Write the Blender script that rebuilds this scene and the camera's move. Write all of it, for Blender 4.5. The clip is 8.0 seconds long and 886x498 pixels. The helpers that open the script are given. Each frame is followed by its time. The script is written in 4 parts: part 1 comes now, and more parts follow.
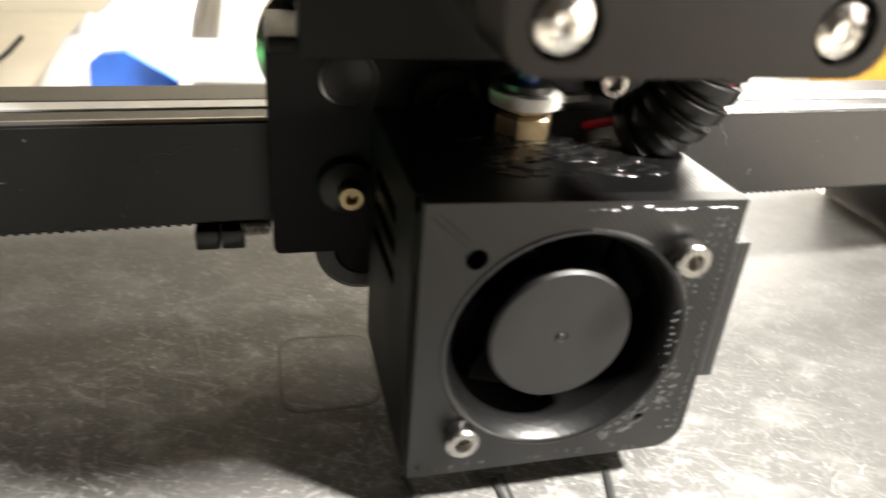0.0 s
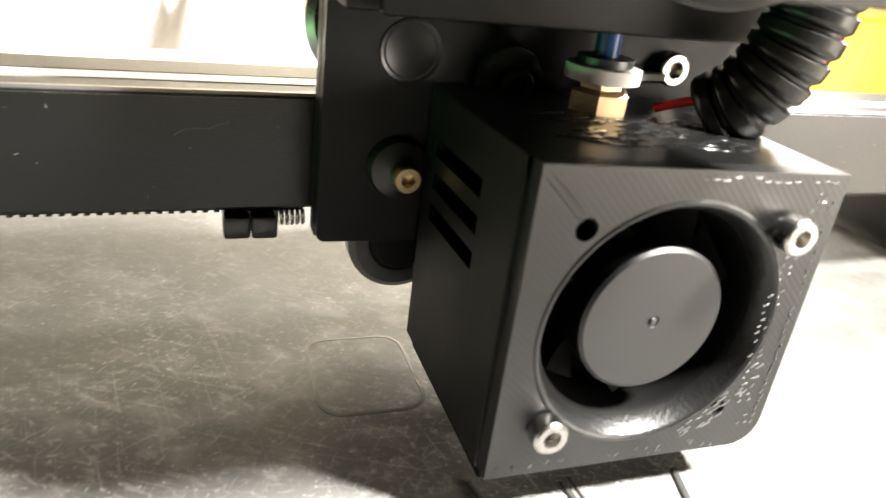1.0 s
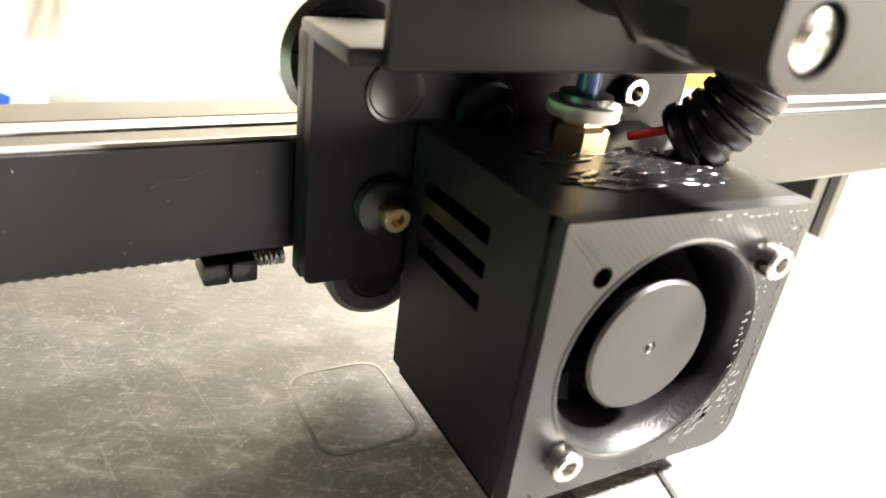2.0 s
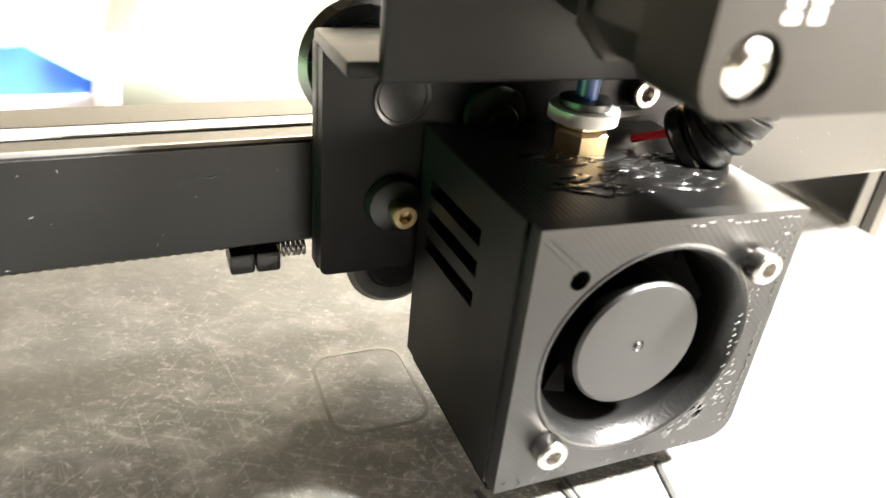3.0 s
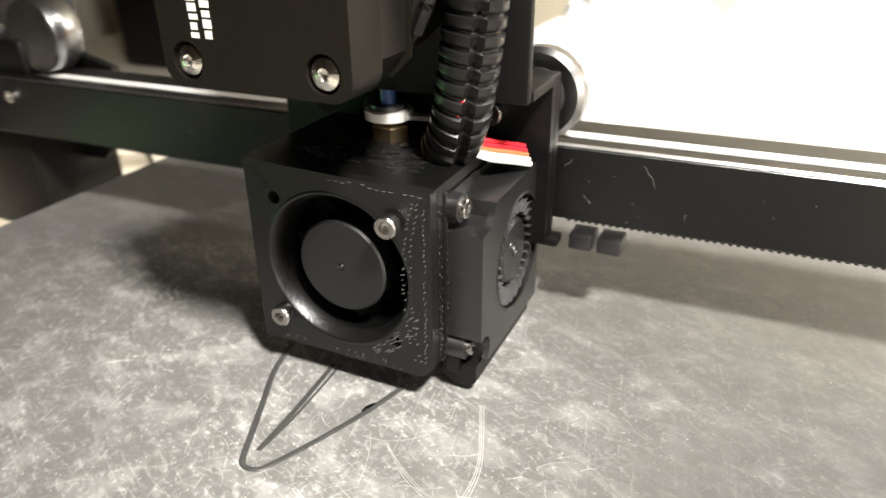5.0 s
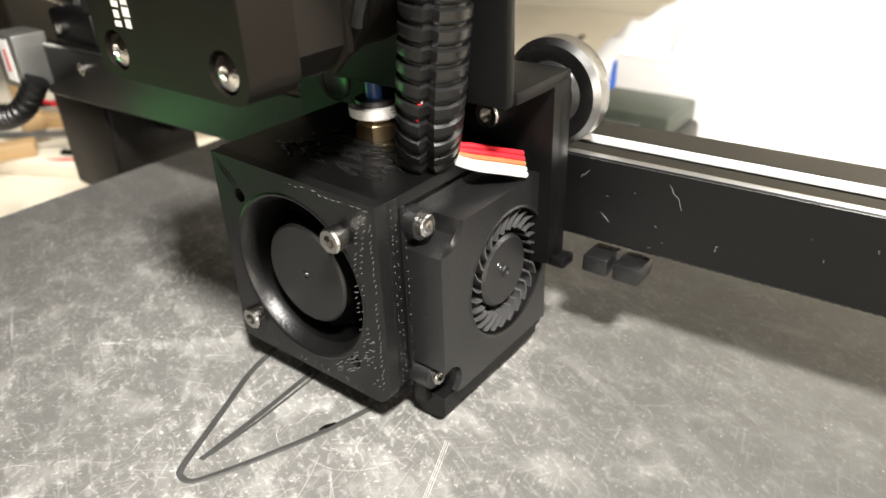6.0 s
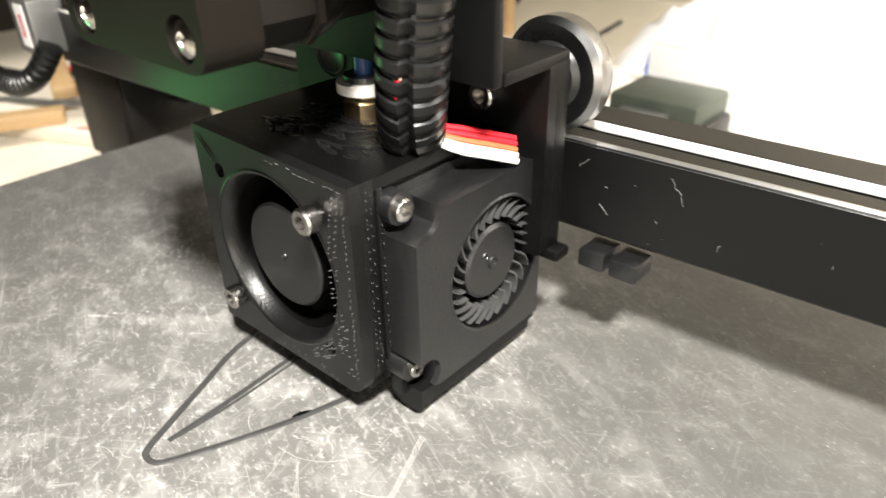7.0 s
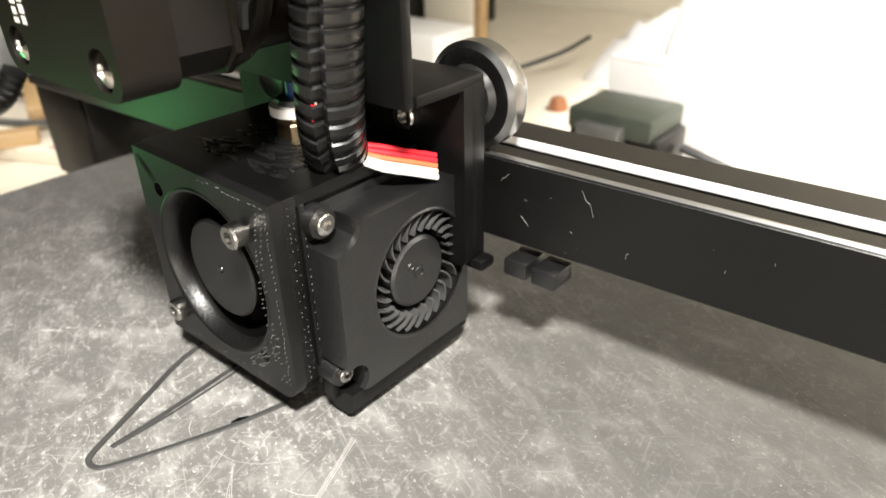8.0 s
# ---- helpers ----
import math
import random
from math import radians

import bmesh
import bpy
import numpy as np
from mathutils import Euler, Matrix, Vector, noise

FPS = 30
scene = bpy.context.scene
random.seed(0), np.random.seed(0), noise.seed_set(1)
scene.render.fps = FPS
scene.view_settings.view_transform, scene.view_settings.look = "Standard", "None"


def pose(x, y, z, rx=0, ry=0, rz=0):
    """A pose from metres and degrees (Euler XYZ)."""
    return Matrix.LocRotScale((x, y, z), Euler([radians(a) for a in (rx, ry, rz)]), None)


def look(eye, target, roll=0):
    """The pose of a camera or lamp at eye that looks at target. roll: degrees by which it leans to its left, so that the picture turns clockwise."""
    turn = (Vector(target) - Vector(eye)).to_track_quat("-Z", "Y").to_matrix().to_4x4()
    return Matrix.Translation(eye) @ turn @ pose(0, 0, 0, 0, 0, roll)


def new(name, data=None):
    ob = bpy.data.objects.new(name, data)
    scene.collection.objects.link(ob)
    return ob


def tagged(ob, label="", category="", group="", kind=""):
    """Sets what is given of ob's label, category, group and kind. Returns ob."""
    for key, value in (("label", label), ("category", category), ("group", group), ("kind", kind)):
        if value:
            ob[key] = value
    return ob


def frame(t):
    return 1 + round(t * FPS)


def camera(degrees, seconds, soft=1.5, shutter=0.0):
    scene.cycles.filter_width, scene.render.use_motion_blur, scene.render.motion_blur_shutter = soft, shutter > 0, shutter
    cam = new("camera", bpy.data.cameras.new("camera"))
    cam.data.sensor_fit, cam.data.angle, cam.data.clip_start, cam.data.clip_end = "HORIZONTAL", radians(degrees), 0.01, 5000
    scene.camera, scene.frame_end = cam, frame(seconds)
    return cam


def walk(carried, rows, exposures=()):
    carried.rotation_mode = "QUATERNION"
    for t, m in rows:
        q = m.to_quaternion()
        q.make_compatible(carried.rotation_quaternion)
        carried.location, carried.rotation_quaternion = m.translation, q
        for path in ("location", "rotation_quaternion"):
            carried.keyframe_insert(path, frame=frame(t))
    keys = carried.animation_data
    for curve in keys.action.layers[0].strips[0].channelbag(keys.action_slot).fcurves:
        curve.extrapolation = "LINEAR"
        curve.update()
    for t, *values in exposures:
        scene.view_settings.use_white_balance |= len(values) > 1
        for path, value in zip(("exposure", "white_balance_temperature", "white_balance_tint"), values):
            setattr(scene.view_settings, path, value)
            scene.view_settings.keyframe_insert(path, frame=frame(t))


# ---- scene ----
cam = camera(64.0, 8.0, shutter=0.5)
cam.data.dof.use_dof = True
cam.data.dof.focus_distance, cam.data.dof.aperture_fstop = 0.145, 20
PATH = [
    (0, (-0.04322, -0.08227, 0.092), (0.4285, 1.6154, -0.8543), 4.43),
    (0.5, (-0.06074, -0.07954, 0.08738), (0.4248, 1.6547, -0.7826), 6.28),
    (1, (-0.06273, -0.07292, 0.07793), (0.5893, 1.623, -0.7579), 7.39),
    (1.5, (-0.0727, -0.0669, 0.08533), (0.7511, 1.5303, -0.7924), 7.35),
    (2, (-0.07844, -0.06242, 0.08791), (0.8424, 1.4742, -0.8015), 7.81),
    (2.2, (-0.08148, -0.06079, 0.08763), (0.8471, 1.4634, -0.815), 7.79),
    (3.3, (-0.0637, -0.08273, 0.09882), (0.567, 1.5444, -0.8782), 5.61),
    (3.5, (-0.05761, -0.09341, 0.10067), (0.4951, 1.5769, -0.8505), 5.43),
    (4, (-0.01063, -0.12248, 0.10777), (0.0926, 1.6193, -0.8698), 3.88),
    (4.5, (0.04305, -0.12674, 0.11027), (-0.197, 1.5989, -0.8718), 2.62),
    (4.7, (0.06394, -0.1273, 0.10895), (-0.4161, 1.5839, -0.8083), 1.30),
    (5.8, (0.11101, -0.093, 0.10915), (-0.9571, 1.2933, -0.859), -2.77),
    (6, (0.11036, -0.08503, 0.10841), (-0.9853, 1.2806, -0.8584), -2.23),
    (6.5, (0.1089, -0.07393, 0.10488), (-1.0513, 1.2134, -0.8935), -2.48),
    (7, (0.11407, -0.07283, 0.10499), (-1.0413, 1.2148, -0.8986), -1.18),
    (7.5, (0.12645, -0.07143, 0.10649), (-1.0202, 1.2273, -0.8927), -1.02),
    (8, (0.13017, -0.06995, 0.10893), (-1.0139, 1.2518, -0.8628), -1.56),
]
EXPOSURES = [(0, 0.1), (0.5, 0.74), (1.0, 1.16), (1.5, 1.5), (2.0, 1.65), (3.5, 1.82), (4.0, 1.58), (4.4, 0.42), (4.7, -0.25), (5.8, -0.42), (6.5, -0.32), (7.0, -0.26), (8.0, -0.42)]
walk(cam, [(t, look(eye, target, roll)) for t, eye, target, roll in PATH], EXPOSURES)

# ---- world and light ----
MM = 0.001
world = bpy.data.worlds.new("room_air")
scene.world = world
world.use_nodes = True
world.node_tree.nodes["Background"].inputs["Color"].default_value = (1.0, 0.9, 0.78, 1)
world.node_tree.nodes["Background"].inputs["Strength"].default_value = 0.005


def lamp(name, kind, eye, target, energy, colour, size=0.1):
    data = bpy.data.lights.new(name, kind)
    data.energy, data.color = energy, colour
    if kind == "AREA":
        data.shape, data.size = "DISK", size
    else:
        data.shadow_soft_size = size
    ob = new(name, data)
    ob.matrix_world = look(eye, target)
    return ob


# one small lamp above the printer's right front, lamps behind and over the bench
side_lamp = lamp("side_lamp_light", "AREA", (0.250, -0.160, 0.430), (0.0, 0.0, 0.0), 11.5, (1.0, 0.96, 0.90), 0.06)
back_lamp = lamp("back_lamp_light", "POINT", (0.46, 0.36, 0.66), (0.05, 0.2, -0.05), 14, (1.0, 0.95, 0.87), 0.08)
# added spot: brightens the back wall so glossy surfaces reflect it
wall_fill = lamp("wall_fill_light", "SPOT", (0.42, 0.60, 0.80), (0.46, 0.9, 0.45), 26, (1.0, 0.95, 0.87), 0.03)
wall_fill.data.spot_size, wall_fill.data.spot_blend = radians(110), 0.4
bench_lamp = lamp("bench_lamp_light", "SPOT", (0.12, 0.56, 0.31), (0.12, 0.56, -0.1), 40, (1.0, 0.95, 0.88), 0.04)
bench_lamp.data.spot_size, bench_lamp.data.spot_blend = radians(84), 0.25
# added spot that brightens the cables and strips beside the bed
clutter_fill = lamp("clutter_fill_light", "SPOT", (-0.50, 0.16, 0.8), (-0.50, 0.16, -0.1), 32, (1.0, 0.95, 0.86), 0.05)
clutter_fill.data.spot_size, clutter_fill.data.spot_blend = radians(34), 0.3
# added low fill at the right front, for sheen on the shroud face
sheen_fill = lamp("sheen_fill_light", "AREA", (0.85, -0.70, 0.14), (0.0, 0.0, 0.03), 7, (1.0, 0.91, 0.80), 0.45)
# added broad light low behind the bench, for glare on the shroud top
glare_fill = lamp("glare_fill_light", "AREA", (0.42, 0.55, 0.31), (0.02, 0.0, 0.05), 2.5, (1.0, 0.95, 0.88), 0.28)
# a small indicator light low beside the bed, cut off by the bed's edge
green_led = lamp("green_led_light", "SPOT", (-0.39, -0.07, -0.066), (-0.024, 0.010, 0.050), 0.32, (0.03, 1.0, 0.2), 0.003)
green_led.data.spot_size, green_led.data.spot_blend = radians(30), 0.8

# ---- materials ----


def material(name, colour, rough=0.5, metal=0.0, vary=0.25, scale=400.0, bump=0.0, bump_scale=900.0, stretch=(1, 1, 1), coat=0.0, spec=0.5):
    """A plain surface with two scales of colour variation and fine relief."""
    m = bpy.data.materials.new(name)
    m.use_nodes = True
    nt = m.node_tree
    bsdf = nt.nodes["Principled BSDF"]
    bsdf.inputs["Metallic"].default_value = metal
    bsdf.inputs["Coat Weight"].default_value = coat
    bsdf.inputs["Specular IOR Level"].default_value = spec
    co = nt.nodes.new("ShaderNodeTexCoord")
    mp = nt.nodes.new("ShaderNodeMapping")
    mp.inputs["Scale"].default_value = stretch
    nt.links.new(co.outputs["Object"], mp.inputs["Vector"])
    n1 = nt.nodes.new("ShaderNodeTexNoise")
    n1.inputs["Scale"].default_value = scale
    n1.inputs["Detail"].default_value = 5
    n2 = nt.nodes.new("ShaderNodeTexNoise")
    n2.inputs["Scale"].default_value = scale * 0.12
    n2.inputs["Detail"].default_value = 3
    for n in (n1, n2):
        nt.links.new(mp.outputs["Vector"], n.inputs["Vector"])
    mix = nt.nodes.new("ShaderNodeMath")
    mix.operation = "ADD"
    nt.links.new(n1.outputs["Fac"], mix.inputs[0])
    nt.links.new(n2.outputs["Fac"], mix.inputs[1])
    ramp = nt.nodes.new("ShaderNodeMapRange")
    ramp.inputs["From Min"].default_value, ramp.inputs["From Max"].default_value = 0.6, 1.4
    ramp.inputs["To Min"].default_value, ramp.inputs["To Max"].default_value = 1 - vary, 1 + vary
    nt.links.new(mix.outputs[0], ramp.inputs["Value"])
    mul = nt.nodes.new("ShaderNodeVectorMath")
    mul.operation = "SCALE"
    mul.inputs[0].default_value = colour
    nt.links.new(ramp.outputs["Result"], mul.inputs["Scale"])
    nt.links.new(mul.outputs["Vector"], bsdf.inputs["Base Color"])
    rr = nt.nodes.new("ShaderNodeMapRange")
    rr.inputs["To Min"].default_value, rr.inputs["To Max"].default_value = rough * 0.75, min(1.0, rough * 1.25)
    nt.links.new(n2.outputs["Fac"], rr.inputs["Value"])
    nt.links.new(rr.outputs["Result"], bsdf.inputs["Roughness"])
    if bump:
        n3 = nt.nodes.new("ShaderNodeTexNoise")
        n3.inputs["Scale"].default_value = bump_scale
        n3.inputs["Detail"].default_value = 4
        nt.links.new(mp.outputs["Vector"], n3.inputs["Vector"])
        b = nt.nodes.new("ShaderNodeBump")
        b.inputs["Strength"].default_value, b.inputs["Distance"].default_value = bump, 0.0004
        nt.links.new(n3.outputs["Fac"], b.inputs["Height"])
        nt.links.new(b.outputs["Normal"], bsdf.inputs["Normal"])
    return m


def printed(name, colour, rough, axis, pitch_mm, strength, turn=0.0, vary=0.3):
    """Extruded plastic: fine parallel ridges along one axis over a soft unevenness."""
    m = material(name, colour, rough, 0, vary, 350)
    nt = m.node_tree
    bsdf = nt.nodes["Principled BSDF"]
    co = nt.nodes.new("ShaderNodeTexCoord")
    mp = nt.nodes.new("ShaderNodeMapping")
    mp.inputs["Rotation"].default_value = (0, radians(turn), 0)
    nt.links.new(co.outputs["Object"], mp.inputs["Vector"])
    w = nt.nodes.new("ShaderNodeTexWave")
    w.wave_type, w.bands_direction = "BANDS", axis
    w.inputs["Scale"].default_value = 1000 / pitch_mm / 20 * math.pi
    w.inputs["Distortion"].default_value = 1.2
    w.inputs["Detail"].default_value = 2
    nt.links.new(mp.outputs["Vector"], w.inputs["Vector"])
    n = nt.nodes.new("ShaderNodeTexNoise")
    n.inputs["Scale"].default_value = 260
    n.inputs["Detail"].default_value = 6
    nt.links.new(co.outputs["Object"], n.inputs["Vector"])
    add = nt.nodes.new("ShaderNodeMath")
    add.operation = "MULTIPLY_ADD"
    add.inputs[1].default_value = 0.6
    nt.links.new(w.outputs["Fac"], add.inputs[0])
    nt.links.new(n.outputs["Fac"], add.inputs[2])
    b = nt.nodes.new("ShaderNodeBump")
    b.inputs["Strength"].default_value, b.inputs["Distance"].default_value = strength, 0.00012
    nt.links.new(add.outputs[0], b.inputs["Height"])
    nt.links.new(b.outputs["Normal"], bsdf.inputs["Normal"])
    return m


def bed_material():
    """Worn dark print sheet: grey film of wear, cloudy smears and long fine scratches."""
    m = material("print_sheet", (0.088, 0.086, 0.080), 0.34, 0, 0.22, 130, 0.12, 2200, spec=0.28)
    nt = m.node_tree
    bsdf = nt.nodes["Principled BSDF"]
    base = bsdf.inputs["Base Color"].links[0].from_socket
    co = nt.nodes.new("ShaderNodeTexCoord")
    total = None
    for i, (turn, sx, sy, lo, hi, gain) in enumerate(((25, 60, 1100, 0.60, 0.76, 0.26), (-35, 90, 1000, 0.61, 0.77, 0.26), (80, 75, 1300, 0.61, 0.77, 0.26), (5, 190, 1500, 0.60, 0.76, 0.26), (-58, 210, 1400, 0.60, 0.76, 0.26), (0, 900, 1050, 0.62, 0.72, 0.50), (40, 300, 560, 0.54, 0.76, 0.32), (15, 80, 120, 0.48, 0.76, 0.30))):
        mp = nt.nodes.new("ShaderNodeMapping")
        mp.inputs["Rotation"].default_value = (0, 0, radians(turn))
        mp.inputs["Location"].default_value = (0.37 * i, 0.11 * i, 0)
        sc = nt.nodes.new("ShaderNodeMapping")
        sc.inputs["Scale"].default_value = (sx, sy, 1)
        nt.links.new(co.outputs["Object"], mp.inputs["Vector"])
        nt.links.new(mp.outputs["Vector"], sc.inputs["Vector"])
        n = nt.nodes.new("ShaderNodeTexNoise")
        n.inputs["Scale"].default_value, n.inputs["Detail"].default_value = 1.0, 3
        n.inputs["Distortion"].default_value = 0.6
        nt.links.new(sc.outputs["Vector"], n.inputs["Vector"])
        r = nt.nodes.new("ShaderNodeMapRange")
        r.inputs["From Min"].default_value, r.inputs["From Max"].default_value = lo, hi
        r.inputs["To Max"].default_value = gain
        nt.links.new(n.outputs["Fac"], r.inputs["Value"])
        if total is None:
            total = r.outputs["Result"]
        else:
            a = nt.nodes.new("ShaderNodeMath")
            a.operation = "ADD"
            a.use_clamp = True
            nt.links.new(total, a.inputs[0])
            nt.links.new(r.outputs["Result"], a.inputs[1])
            total = a.outputs[0]
    # film, smears and scratches are strongest near the middle and fade outwards
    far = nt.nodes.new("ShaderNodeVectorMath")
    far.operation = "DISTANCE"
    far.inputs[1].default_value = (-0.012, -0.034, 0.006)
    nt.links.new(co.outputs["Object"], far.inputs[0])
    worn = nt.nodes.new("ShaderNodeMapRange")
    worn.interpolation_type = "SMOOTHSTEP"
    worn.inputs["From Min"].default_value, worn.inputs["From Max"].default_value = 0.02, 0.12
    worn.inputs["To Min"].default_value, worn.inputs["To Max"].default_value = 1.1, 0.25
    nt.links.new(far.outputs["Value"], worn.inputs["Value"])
    cloud = nt.nodes.new("ShaderNodeTexNoise")
    cloud.inputs["Scale"].default_value, cloud.inputs["Detail"].default_value = 34, 4
    nt.links.new(co.outputs["Object"], cloud.inputs["Vector"])
    patchy = nt.nodes.new("ShaderNodeMapRange")
    patchy.inputs["From Min"].default_value, patchy.inputs["From Max"].default_value = 0.36, 0.66
    patchy.inputs["To Min"].default_value, patchy.inputs["To Max"].default_value = 0.5, 1.25
    nt.links.new(cloud.outputs["Fac"], patchy.inputs["Value"])
    spread = nt.nodes.new("ShaderNodeMath")
    spread.operation = "MULTIPLY"
    nt.links.new(total, spread.inputs[0])
    nt.links.new(patchy.outputs["Result"], spread.inputs[1])
    total = spread.outputs[0]
    film = nt.nodes.new("ShaderNodeMath")
    film.operation = "MULTIPLY_ADD"
    film.inputs[1].default_value = 1.0
    film.inputs[2].default_value = 0.10
    nt.links.new(total, film.inputs[0])
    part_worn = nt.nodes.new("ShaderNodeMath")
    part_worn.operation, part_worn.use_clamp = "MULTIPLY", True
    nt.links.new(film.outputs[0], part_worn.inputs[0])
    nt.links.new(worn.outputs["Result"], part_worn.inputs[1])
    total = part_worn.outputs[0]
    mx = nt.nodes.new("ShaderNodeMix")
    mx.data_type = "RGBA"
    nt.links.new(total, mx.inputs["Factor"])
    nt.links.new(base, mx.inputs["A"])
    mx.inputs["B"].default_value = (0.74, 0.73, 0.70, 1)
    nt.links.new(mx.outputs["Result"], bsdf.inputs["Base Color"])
    return m


M_PLA = printed("black_printed_side", (0.0035, 0.0035, 0.0035), 0.46, "Z", 0.28, 0.5)
M_PLA.node_tree.nodes["Principled BSDF"].inputs["Specular IOR Level"].default_value = 0.35
M_FACE = printed("black_printed_face", (0.0022, 0.0022, 0.0022), 0.45, "X", 0.45, 0.13, 45)
M_FACE.node_tree.nodes["Principled BSDF"].inputs["Specular IOR Level"].default_value = 0.65
M_TOP = printed("black_printed_top", (0.0025, 0.0025, 0.0025), 0.33, "X", 0.5, 0.4)
M_LIP = material("smooth_printed_lip", (0.005, 0.005, 0.005), 0.36, 0, 0.3, 300, 0.25, 1400)
M_GLUE = material("melted_black_plastic", (0.008, 0.008, 0.008), 0.13, 0, 0.3, 300, 0.5, 700)
# glints of the black plastic beads, put into a pale base colour
M_BEAD_GLINT = material("bead_glint", (0.11, 0.11, 0.108), 0.26, 0, 0.2, 500)
M_MOULD = material("moulded_black_plastic", (0.008, 0.008, 0.0084), 0.36, 0, 0.4, 260, 0.25, 1800, spec=1.0)
# lighter copy of the blower's black, the vanes' lit tips put into colour
M_VANE_GLINT = material("vane_glint", (0.06, 0.06, 0.06), 0.2)
M_BEDSCR = material("pale_bed_scratch", (0.42, 0.41, 0.39), 0.3, 0, 0.3, 900)
M_HUB = material("matt_fan_hub", (0.004, 0.004, 0.004), 0.46, 0, 0.15, 300, 0.15, 4000, spec=0.75)
# deep black for blades, recesses and blob; recess shade put into the colour
M_BLADE = material("fan_blade", (0.0015, 0.0015, 0.0015), 0.7, spec=0.1)
M_DARK = material("deep_black", (0.0015, 0.0015, 0.0015), 0.6, spec=0.1)
M_PLATE = material("black_powder_coat", (0.0026, 0.0026, 0.0027), 0.42, 0, 0.3, 500, 0.3, 5000, spec=0.25)
M_ANOD = material("black_anodised_bar", (0.0030, 0.0030, 0.0030), 0.36, 0.0, 0.4, 90, 0.15, 2500, (0.25, 1, 1), spec=0.55)
M_ALU = material("bright_aluminium", (0.72, 0.71, 0.69), 0.30, 1.0, 0.15, 120, 0.15, 1500, (0.1, 1, 1))
M_TRACK = material("polished_track", (0.80, 0.79, 0.77), 0.45, 0.35, 0.1, 120, 0.1, 1500, (0.1, 1, 1))
M_SCR = material("scratched_coating", (0.20, 0.195, 0.18), 0.5, 0, 0.3, 900)
M_STEEL = material("steel_screw", (0.44, 0.425, 0.40), 0.26, 1.0, 0.2, 900, 0.2, 2500)
M_ZINC = material("bright_zinc_screw", (0.85, 0.83, 0.80), 0.16, 1.0, 0.2, 900, 0.3, 1500)
M_DSTEEL = material("grey_turned_steel", (0.30, 0.30, 0.30), 0.28, 1.0, 0.2, 300, 0.1, 3000)
M_BSTEEL = material("black_oxide_bolt", (0.03, 0.03, 0.03), 0.32, 0.6, 0.2, 800)
M_BRASS = material("brass", (0.58, 0.45, 0.26), 0.30, 1.0, 0.2, 500, 0.15, 2000)
M_WHITE = material("white_nylon", (0.72, 0.70, 0.66), 0.4, 0, 0.1, 300)
M_BLUE = material("blue_tube", (0.01, 0.05, 0.17), 0.3, 0, 0.15, 300)
M_MOTOR = material("black_motor_cap", (0.007, 0.0056, 0.004), 0.46, 0.2, 0.2, 200, 0.12, 4000, spec=0.28)
M_BODY = material("dark_motor_steel", (0.008, 0.007, 0.006), 0.42, 0.3, 0.25, 200)
M_PRINT = material("pale_print", (0.75, 0.72, 0.66), 0.5, 0, 0.1, 500)
M_LOOM = material("split_loom_plastic", (0.0060, 0.0060, 0.0060), 0.34, 0, 0.25, 250, 0.1, 1800)
M_BELT = material("rubber_belt", (0.012, 0.012, 0.012), 0.65, 0, 0.3, 600)
M_RED = material("red_wire", (0.55, 0.02, 0.03), 0.35, 0, 0.15, 500)
M_BROWN = material("brown_wire", (0.30, 0.12, 0.05), 0.4, 0, 0.15, 500)
M_CREAM = material("cream_wire", (0.66, 0.56, 0.44), 0.4, 0, 0.15, 500)
M_WWIRE = material("white_wire", (0.78, 0.77, 0.74), 0.35, 0, 0.1, 500)
M_YELLOW = material("yellow_plastic", (0.75, 0.42, 0.04), 0.45, 0, 0.15, 80)
M_ORANGE = material("orange_cloth", (0.55, 0.28, 0.06), 0.8, 0, 0.4, 90, 0.4, 200)
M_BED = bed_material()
M_STRING = material("grey_filament", (0.05, 0.05, 0.048), 0.35, 0, 0.3, 700, 0.3, 900)
M_GLUEPATCH = material("dried_glue_film", (0.17, 0.165, 0.15), 0.2, 0, 0.3, 150, 0.3, 400)
M_BENCH = material("pale_bench_top", (0.80, 0.74, 0.62), 0.5, 0, 0.08, 30, 0.1, 300)
M_WALL = material("cream_wall_paint", (0.72, 0.67, 0.55), 0.8, 0, 0.08, 12, 0.2, 300)
M_PAPER = material("white_paper_sheet", (0.85, 0.84, 0.82), 0.6, 0, 0.05, 60)
M_BLUECARD = material("blue_packaging", (0.02, 0.13, 0.62), 0.4, 0, 0.2, 60)
M_GREY = material("grey_cast_metal", (0.25, 0.25, 0.24), 0.4, 0.7, 0.25, 100)
M_GREENGREY = material("green_grey_plastic", (0.046, 0.055, 0.042), 0.45, 0, 0.25, 100)
# dark colour of the unseen walls and ceiling keeps bounced light low
M_UNSEEN_DARK = material("unseen_dark_shell", (0.10, 0.085, 0.065), 0.7, 0, 0.2, 8)
M_WOOD = material("tan_wood_shelf", (0.45, 0.30, 0.15), 0.5, 0, 0.35, 40, 0.2, 200, (0.2, 1, 1))

# ---- building helpers (all shapes in millimetres of the place) ----
ORIGIN = {}


def thing(name, at, label, category, group="", kind=""):
    ob = new(name)
    ob.empty_display_size = 0.005
    ob.location = Vector(at) * MM
    ORIGIN[ob] = Vector(at)
    return tagged(ob, label, category, group, kind)


